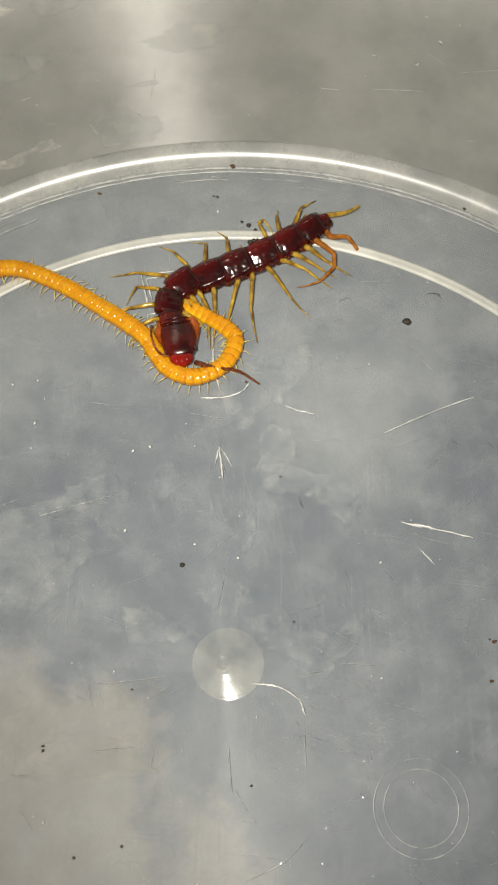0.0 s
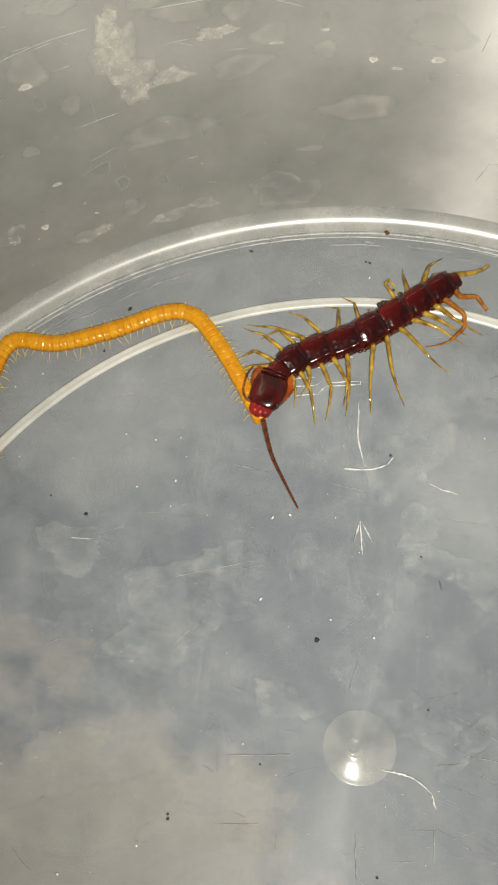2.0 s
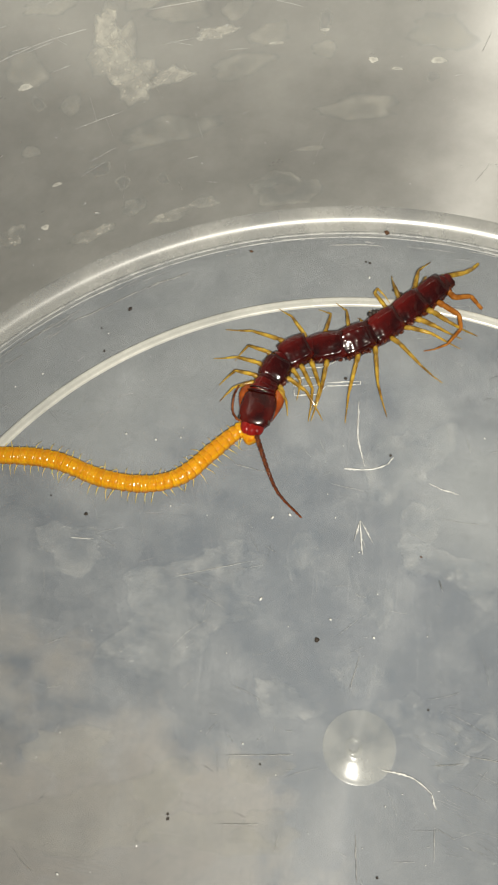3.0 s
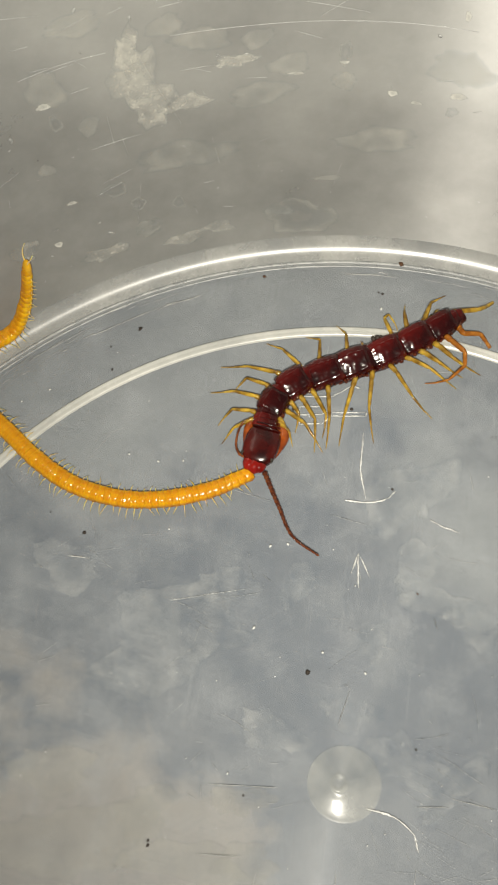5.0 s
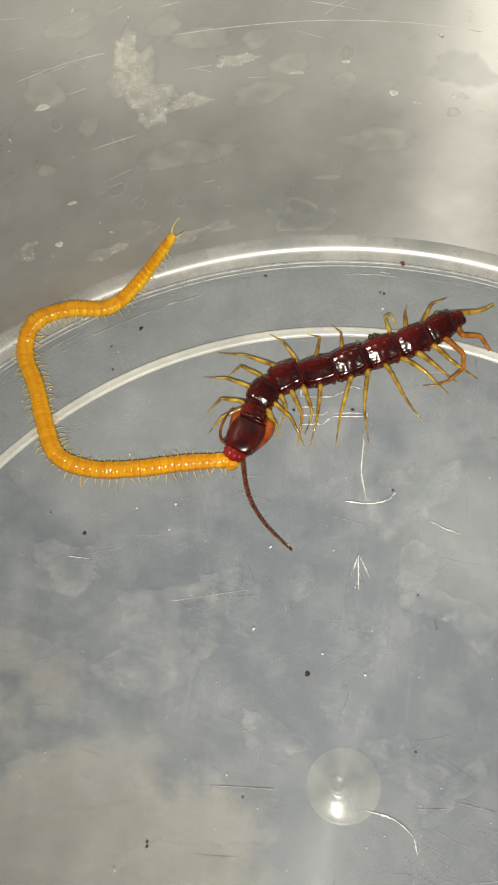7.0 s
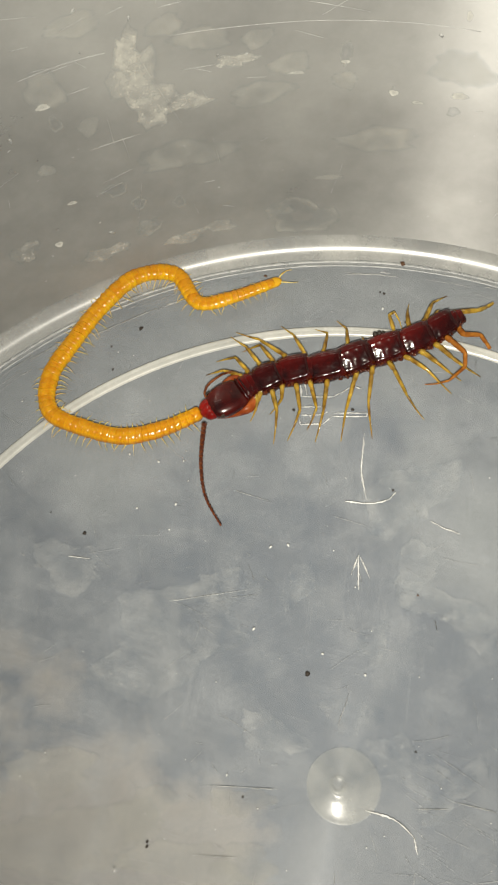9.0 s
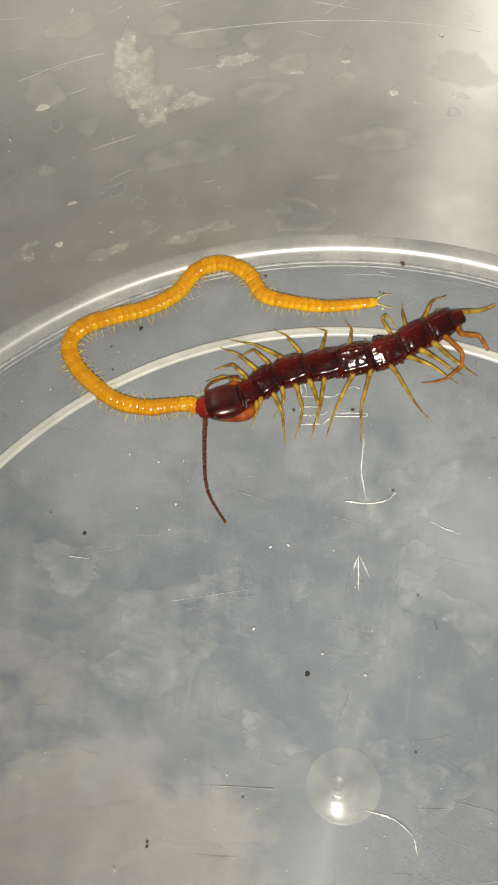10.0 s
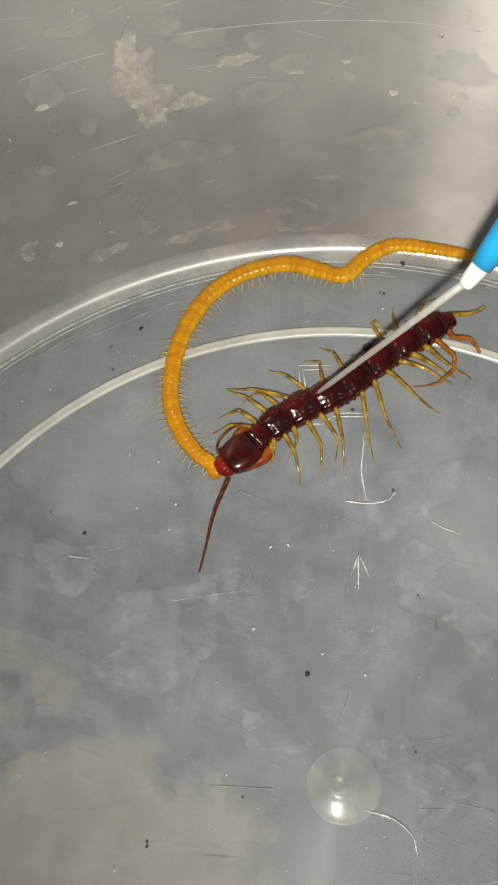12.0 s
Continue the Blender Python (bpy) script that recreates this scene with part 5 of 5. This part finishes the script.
record(6.7, [(-9.7, 29.9), (-12.8, 30.5), (-17.1, 31.3), (-21.4, 32.2), (-25.8, 32.8), (-28.8, 32.5), (-33.4, 32.9), (-34.3, 36.7), (-31.8, 38.9), (-29.4, 39.7), (-26.5, 43.3), (-22.1, 46.4), (-17.6, 48.2), (-10.5, 50.5)],
       [(-9.3, 29.2), (-7.3, 31.7), (-5.9, 34.4), (-3.7, 36.5), (0.6, 37.3), (5.0, 38.6), (9.4, 40.0), (13.8, 42.4)],
       [(-8.1, 29.1), (-6.8, 25.2), (-5.4, 22.4), (-3.3, 19.9)])
record(6.8, [(-9.8, 29.7), (-13.5, 30.3), (-17.8, 31.1), (-22.0, 31.2), (-26.3, 30.7), (-28.8, 30.6), (-32.8, 31.3), (-33.8, 35.6), (-31.2, 37.3), (-29.4, 38.5), (-26.6, 42.7), (-22.7, 45.6), (-18.3, 47.1), (-15.5, 48.3), (-13.3, 50.9)],
       [(-9.2, 29.2), (-7.1, 31.7), (-5.8, 34.8), (-3.3, 36.7), (0.7, 37.5), (5.4, 38.6), (9.3, 40.0), (13.8, 42.4)],
       [(-8.2, 29.1), (-7.0, 25.2), (-5.7, 22.4), (-3.7, 20.2)])
record(7.0, [(-8.6, 28.3), (-12.8, 28.2), (-17.0, 27.8), (-21.2, 27.9), (-24.5, 29.4), (-26.0, 33.0), (-27.0, 36.6), (-28.4, 40.4), (-27.5, 43.4), (-24.3, 44.9), (-20.4, 45.2), (-17.6, 47.6), (-14.3, 50.7)],
       [(-8.6, 27.8), (-6.7, 31.2), (-5.6, 34.3), (-3.2, 36.4), (0.6, 37.1), (5.0, 38.5), (9.4, 40.0), (13.8, 42.3)],
       [(-7.3, 28.1), (-6.8, 24.7), (-5.4, 22.0), (-3.1, 19.5)])
record(7.2, [(-8.2, 28.3), (-12.4, 28.1), (-16.6, 28.8), (-19.9, 30.4), (-22.4, 33.4), (-24.6, 37.4), (-27.3, 41.0), (-28.6, 43.5), (-26.5, 44.8), (-22.7, 44.4), (-18.9, 46.1), (-15.4, 49.0), (-11.6, 51.3)],
       [(-8.0, 27.6), (-6.1, 30.5), (-4.7, 33.7), (-2.7, 36.0), (1.0, 36.8), (5.4, 38.3), (9.3, 40.0), (13.8, 42.3)],
       [(-6.6, 27.7), (-6.7, 24.2), (-5.4, 21.5), (-2.4, 19.8)])
record(8.8, [(-11.6, 32.9), (-15.0, 31.8), (-19.3, 31.4), (-23.6, 32.2), (-27.0, 33.8), (-27.0, 37.1), (-25.3, 41.4), (-22.1, 45.1), (-17.6, 47.5), (-13.1, 48.6), (-8.0, 48.1), (-4.9, 49.7), (-1.3, 52.2)],
       [(-11.2, 32.6), (-8.6, 34.1), (-5.9, 36.0), (-2.6, 37.1), (1.2, 37.5), (5.5, 38.8), (9.4, 40.0), (13.8, 42.4)],
       [(-10.5, 31.9), (-11.4, 27.6), (-10.9, 24.2), (-9.8, 21.8)])
record(9.0, [(-11.4, 33.2), (-14.6, 31.8), (-18.3, 31.1), (-22.1, 32.1), (-25.5, 34.0), (-25.7, 37.7), (-23.7, 41.4), (-21.1, 45.3), (-17.7, 48.2), (-13.8, 48.6), (-11.5, 45.3), (-8.1, 45.8), (-4.2, 47.2)],
       [(-11.3, 32.9), (-8.7, 34.3), (-6.0, 36.0), (-2.7, 37.1), (1.1, 37.5), (5.4, 38.8), (9.3, 40.0), (13.8, 42.4)],
       [(-10.8, 31.9), (-11.1, 28.1), (-10.7, 24.8), (-9.3, 22.0)])
record(9.2, [(-10.9, 32.4), (-13.9, 31.1), (-17.1, 30.9), (-20.4, 32.8), (-22.2, 35.8), (-21.6, 39.5), (-20.3, 43.3), (-19.3, 46.4), (-15.9, 47.9), (-11.9, 47.1), (-8.0, 46.6), (-3.4, 48.4), (1.2, 50.6)],
       [(-10.5, 32.0), (-8.0, 33.2), (-5.1, 35.1), (-2.1, 36.6), (1.7, 37.3), (5.5, 38.7), (9.4, 40.0), (13.8, 42.3)],
       [(-9.9, 31.4), (-10.5, 27.6), (-9.8, 23.8), (-8.6, 20.5)])
record(9.5, [(-10.7, 31.8), (-12.3, 31.2), (-14.6, 31.2), (-17.9, 33.3), (-21.2, 36.1), (-24.1, 39.3), (-25.0, 43.1), (-23.8, 45.5), (-21.1, 46.6), (-16.7, 47.2), (-11.0, 47.6), (-5.4, 48.7), (0.3, 49.7), (6.2, 50.6)],
       [(-10.8, 31.4), (-8.3, 32.7), (-6.2, 34.3), (-3.5, 36.3), (0.3, 37.4), (4.0, 38.3), (8.4, 39.6), (13.8, 42.4)],
       [(-9.6, 30.5), (-10.3, 26.3), (-10.1, 23.1), (-8.6, 20.4)])
record(9.8, [(-11.0, 33.5), (-13.9, 33.0), (-17.2, 33.9), (-20.5, 36.0), (-23.5, 38.8), (-24.5, 42.0), (-23.2, 45.1), (-19.8, 47.0), (-15.4, 47.8), (-10.2, 48.6), (-6.8, 48.7), (-4.0, 46.3), (-0.1, 45.7), (4.4, 48.0)],
       [(-10.9, 33.2), (-8.0, 34.0), (-5.1, 36.0), (-2.1, 37.1), (1.7, 37.7), (5.5, 38.8), (9.4, 40.0), (13.8, 42.4)],
       [(-10.0, 32.3), (-10.4, 27.5), (-9.9, 24.2), (-8.8, 21.4)])
record(10.0, [(-11.8, 34.2), (-14.2, 34.1), (-16.3, 34.0), (-19.0, 34.7), (-21.2, 36.4), (-23.2, 38.6), (-24.1, 41.1), (-22.9, 43.0), (-19.9, 44.1), (-16.6, 44.9), (-13.8, 46.4), (-11.6, 49.0), (-9.0, 49.7), (-6.5, 48.4), (-5.2, 46.0), (-2.7, 45.0), (1.1, 44.3), (5.1, 44.5)],
       [(-11.9, 33.6), (-8.8, 34.0), (-6.4, 35.2), (-4.0, 36.6), (-1.3, 37.4), (2.4, 37.9), (6.2, 38.6), (9.5, 40.3), (13.8, 42.4)],
       [(-10.7, 32.6), (-10.8, 29.1), (-10.5, 25.3), (-8.9, 22.2)])
record(10.2, [(-11.6, 34.0), (-15.0, 34.1), (-18.4, 35.9), (-20.9, 38.8), (-20.3, 42.6), (-17.6, 45.7), (-14.2, 49.0), (-11.3, 50.0), (-8.0, 48.6), (-4.6, 45.8), (-0.7, 45.0), (3.7, 44.8), (7.1, 45.3), (9.9, 47.2)],
       [(-11.3, 33.2), (-8.0, 33.6), (-5.3, 35.5), (-2.1, 36.8), (1.7, 37.3), (5.5, 38.4), (9.4, 40.0), (13.8, 42.3)],
       [(-10.5, 32.6), (-10.9, 28.8), (-10.2, 25.4), (-8.8, 22.4)])
record(10.5, [(-11.8, 33.8), (-14.1, 33.9), (-16.9, 35.0), (-19.4, 37.2), (-20.8, 40.4), (-21.3, 43.5), (-20.0, 46.8), (-17.2, 48.5), (-13.8, 48.9), (-9.9, 48.2), (-6.6, 46.8), (-3.2, 45.6), (0.6, 45.4), (4.5, 46.2), (9.1, 48.0), (14.1, 49.4)],
       [(-11.7, 33.2), (-8.3, 33.0), (-5.6, 35.2), (-2.9, 36.6), (0.3, 37.2), (4.0, 38.0), (8.4, 39.6), (13.8, 42.4)],
       [(-10.1, 31.7), (-11.2, 28.0), (-10.4, 24.7), (-8.3, 22.4)])
record(10.8, [(-11.8, 34.3), (-15.1, 34.8), (-17.9, 37.1), (-20.2, 40.6), (-20.4, 44.0), (-18.2, 46.9), (-14.2, 48.3), (-9.7, 47.6), (-5.1, 46.4), (-1.2, 45.5), (2.2, 47.3), (5.6, 48.1), (8.9, 47.0), (12.1, 48.2)],
       [(-11.5, 33.6), (-8.0, 34.0), (-5.3, 36.0), (-2.1, 37.1), (1.7, 37.7), (5.5, 38.8), (9.4, 40.0), (13.8, 42.4)],
       [(-10.7, 32.7), (-11.5, 28.7), (-10.7, 25.3), (-8.8, 22.5)])
record(11.0, [(-11.9, 35.0), (-14.7, 35.8), (-17.4, 38.0), (-19.0, 41.2), (-18.0, 45.0), (-14.9, 47.5), (-10.9, 48.2), (-6.9, 47.1), (-3.6, 45.6), (-1.3, 48.2), (1.1, 50.8), (3.9, 50.2), (6.7, 48.9), (10.3, 48.7)],
       [(-11.5, 34.2), (-8.1, 34.3), (-5.4, 36.2), (-2.2, 37.1), (1.6, 37.7), (5.4, 38.8), (9.3, 40.0), (13.8, 42.4)],
       [(-11.1, 33.1), (-12.2, 29.3), (-11.3, 25.9), (-9.4, 23.4)])
record(11.2, [(-9.9, 34.4), (-12.4, 36.0), (-14.6, 39.2), (-15.8, 43.1), (-14.8, 46.3), (-11.9, 48.4), (-8.5, 47.3), (-5.2, 45.4), (-1.8, 46.6), (1.7, 49.5), (5.8, 50.7), (9.6, 49.1), (12.9, 47.6), (15.5, 47.1)],
       [(-10.0, 32.4), (-6.6, 33.2), (-4.3, 35.1), (-1.6, 36.5), (2.2, 37.2), (6.1, 38.4), (9.7, 40.0), (13.8, 42.3)],
       [(-9.9, 31.3), (-11.9, 28.3), (-12.2, 25.5), (-10.1, 22.9)])
record(11.4, [(-10.1, 35.6), (-13.0, 36.9), (-15.6, 39.9), (-17.1, 43.8), (-15.5, 47.6), (-12.1, 47.5), (-8.1, 46.0), (-4.1, 46.4), (-0.7, 48.9), (3.4, 50.4), (7.3, 50.4), (11.2, 49.8), (15.0, 48.3), (17.9, 46.6)],
       [(-9.8, 32.7), (-6.0, 33.1), (-3.8, 35.1), (-1.1, 36.8), (2.4, 37.2), (5.9, 38.4), (9.6, 40.0), (13.8, 42.3)],
       [(-9.4, 31.4), (-11.8, 28.3), (-12.5, 25.5), (-10.8, 22.7)])
record(11.5, [(-9.4, 36.0), (-12.4, 37.1), (-15.2, 39.5), (-17.3, 43.6), (-16.5, 47.2), (-13.1, 47.7), (-8.5, 46.5), (-4.0, 47.6), (0.0, 49.4), (4.6, 49.5), (9.6, 48.7), (14.0, 47.9), (18.3, 47.1), (20.4, 46.6)],
       [(-9.4, 32.9), (-6.2, 34.0), (-3.7, 35.7), (-1.0, 37.0), (2.8, 37.7), (6.1, 38.8), (9.7, 40.0), (13.8, 42.4)],
       [(-9.6, 31.9), (-11.9, 28.7), (-13.3, 26.0), (-12.4, 23.4)])
record(11.6, [(-9.0, 35.5), (-11.9, 36.5), (-14.7, 38.7), (-17.0, 42.3), (-17.2, 46.3), (-14.9, 47.5), (-10.3, 46.9), (-5.2, 47.7), (-0.7, 48.8), (3.9, 49.3), (8.9, 49.0), (13.9, 48.1), (18.2, 47.1), (19.8, 46.7)],
       [(-9.6, 33.2), (-6.0, 34.2), (-2.8, 35.6), (0.5, 36.9), (3.8, 38.0), (7.1, 39.4), (10.4, 40.6), (13.8, 42.4)],
       [(-9.0, 32.1), (-11.3, 29.3), (-13.2, 26.5), (-14.2, 24.0)])
record(11.8, [(-9.7, 32.7), (-12.4, 34.8), (-14.6, 39.0), (-15.5, 43.7), (-14.8, 46.9), (-10.8, 47.8), (-5.7, 48.1), (-0.6, 48.5), (4.0, 49.0), (6.9, 50.9), (9.5, 50.8), (11.6, 49.5), (14.1, 49.2), (16.4, 49.1)],
       [(-9.0, 31.7), (-7.0, 34.4), (-4.3, 35.8), (-0.5, 36.7), (3.3, 37.8), (7.2, 39.2), (10.5, 40.6), (13.8, 42.3)],
       [(-9.1, 31.6), (-10.7, 28.2), (-11.7, 24.9), (-12.5, 22.2)])
record(12.0, [(-10.0, 27.8), (-11.7, 29.3), (-13.3, 31.9), (-14.1, 35.2), (-13.7, 39.4), (-12.4, 43.1), (-9.9, 46.6), (-6.5, 48.7), (-2.6, 49.4), (0.2, 48.6), (3.0, 47.8), (5.3, 49.8), (8.1, 50.7), (12.0, 50.0), (15.3, 49.1)],
       [(-9.8, 26.9), (-7.3, 28.9), (-4.6, 31.4), (-1.5, 33.3), (1.8, 34.9), (5.1, 37.5), (8.4, 39.7), (12.9, 42.1)],
       [(-8.6, 26.3), (-9.9, 23.1), (-10.6, 20.2), (-11.2, 17.8)])


def lifted(pts, height):
    """Puts a line on the tub floor; where it reaches the side it climbs."""
    out = []
    for x, y in pts:
        r = math.hypot(x, y)
        q = min(1.0, 51.2 / r)
        x0 = min(max(r - 49.4, 0.0) / 3.2, 0.956)
        climb = 0.9 * min(3.2 * (1 - math.sqrt(1 - x0 * x0)) + max(0.0, r - 52.46) / 0.3, 12.0)
        out.append(Vector((x * q, y * q, height + climb + 1.4 * max(0.0, r - 51.2))))
    return out


def intrinsic(pts, n=60):
    line = smooth_line([Vector((x, y, 0)) for x, y in pts], n)
    turn, last = [], None
    for a, b in zip(line, line[1:]):
        h = math.atan2(b.y - a.y, b.x - a.x)
        if last is not None:
            h = last + (h - last + math.pi) % math.tau - math.pi
        turn.append(h)
        last = h
    length = sum((b - a).length for a, b in zip(line, line[1:]))
    return line[0], turn, length


def between(one, two, t):
    """A posture part way between two, which bends like a body and keeps its length."""
    (p0, h0, l0), (p1, h1, l1) = intrinsic(one), intrinsic(two)
    shift = round((sum(h0) - sum(h1)) / len(h0) / math.tau) * math.tau
    p, step = p0.lerp(p1, t), (l0 + (l1 - l0) * t) / len(h0)
    out = [(p.x, p.y)]
    for a, b in zip(h0, h1):
        h = a + (b + shift - a) * t
        p = p + Vector((math.cos(h), math.sin(h), 0)) * step
        r = math.hypot(p.x, p.y)
        if r > 50.5:
            p = p * (50.5 / r)
        out.append((p.x, p.y))
    return out[::3] + ([out[-1]] if (len(out) - 1) % 3 else [])


def postures():
    out = []
    for a, b in zip(RECORDS, RECORDS[1:]):
        out.append(a)
        if b[0] - a[0] > 0.5:
            n = round((b[0] - a[0]) / 0.2)
            for k in range(1, n):
                s = k / n
                e = s * s * (3 - 2 * s)
                out.append((a[0] + (b[0] - a[0]) * s, *[between(x, y, e) for x, y in zip(a[1:], b[1:])]))
    out.append(RECORDS[-1])
    return out


def on_line(line, f):
    """Place and heading at a fraction of an evenly divided line."""
    x = min(max(f, 0.0), 1.0) * (len(line) - 1)
    i = min(int(x), len(line) - 2)
    p = line[i].lerp(line[i + 1], x - i)
    if f > 1.0:
        p = p + (line[-1] - line[-2]) * (f - 1.0) * (len(line) - 1)
    a, b = max(0.0, x - 1.6), min(len(line) - 1.0, x + 1.6)

    def at(q):
        j = min(int(q), len(line) - 2)
        return line[j].lerp(line[j + 1], q - j)

    return p, (at(b) - at(a)).normalized()


def frame_of(p, way):
    side = Vector((0, 0, 1)).cross(way).normalized()
    up = way.cross(side)
    return Matrix(((way.x, side.x, up.x, p.x * MM), (way.y, side.y, up.y, p.y * MM), (way.z, side.z, up.z, p.z * MM), (0, 0, 0, 1)))


def motions(hunter, prey, needle):
    hunter_ob, hunter_segs, feelers = hunter
    prey_ob, prey_segs = prey
    keys = {ob: [] for ob in [hunter_ob, prey_ob] + [s for s, _ in hunter_segs + feelers + prey_segs]}
    for t, worm, body, ant in postures():
        body_line = smooth_line(lifted(body, 1.35), 60)
        base = on_line(body_line, 0.5)[0]
        base.z = 0
        root = Matrix.Translation(base * MM)
        keys[hunter_ob].append((t, root))
        back = root.inverted()
        for seg, f in hunter_segs:
            p, way = on_line(body_line, f)
            keys[seg].append((t, back @ frame_of(p, -way)))
        ant_line = smooth_line([Vector((x, y, 1.5 - 0.7 * k / len(ant))) for k, (x, y) in enumerate(ant)], 40)
        for seg, f in feelers:
            p, way = on_line(ant_line, f)
            keys[seg].append((t, back @ frame_of(p, way)))
        worm_line = smooth_line(lifted(worm, 0.86), 120)
        base = on_line(worm_line, 0.5)[0]
        base.z = 0
        root = Matrix.Translation(base * MM)
        keys[prey_ob].append((t, root))
        back = root.inverted()
        for seg, f in prey_segs:
            p, way = on_line(worm_line, f)
            keys[seg].append((t, back @ frame_of(p, way)))
    for ob, rows in keys.items():
        walk(ob, rows)

    def held(tip, hub):
        tip, hub = Vector(tip), Vector(hub)
        z = (hub - tip).normalized()
        y = Vector((0.55, 0.40, 0.74))
        y = (y - z * y.dot(z)).normalized()
        x = y.cross(z)
        return Matrix(((x.x, y.x, z.x, tip.x * MM), (x.y, y.y, z.y, tip.y * MM), (x.z, y.z, z.z, tip.z * MM), (0, 0, 0, 1)))

    away = held((24.0, 51.5, 63.0), (38.0, 45.5, 84.0))
    walk(needle, [
        (0.0, away), (10.9, away),
        (11.2, held((9.0, 48.0, 38.0), (23.0, 42.0, 59.0))),
        (11.4, held((-4.1, 51.1, 14.0), (9.8, 45.1, 35.1))),
        (11.5, held((-2.8, 44.0, 10.0), (8.9, 38.6, 32.6))),
        (11.6, held((-2.4, 41.7, 7.0), (8.5, 36.3, 30.0))),
        (11.8, held((1.5, 40.7, 5.0), (11.2, 34.9, 28.4))),
        (12.0, held((-0.4, 33.6, 3.3), (9.6, 29.9, 27.0))),
    ])


build_table()
tub = build_tub()
build_scratches(tub)
build_base_films(tub)
build_stains(tub)
build_specks()
build_drops()
hunter = build_predator()
prey = build_prey()
needle = build_needle()
motions(hunter, prey, needle)
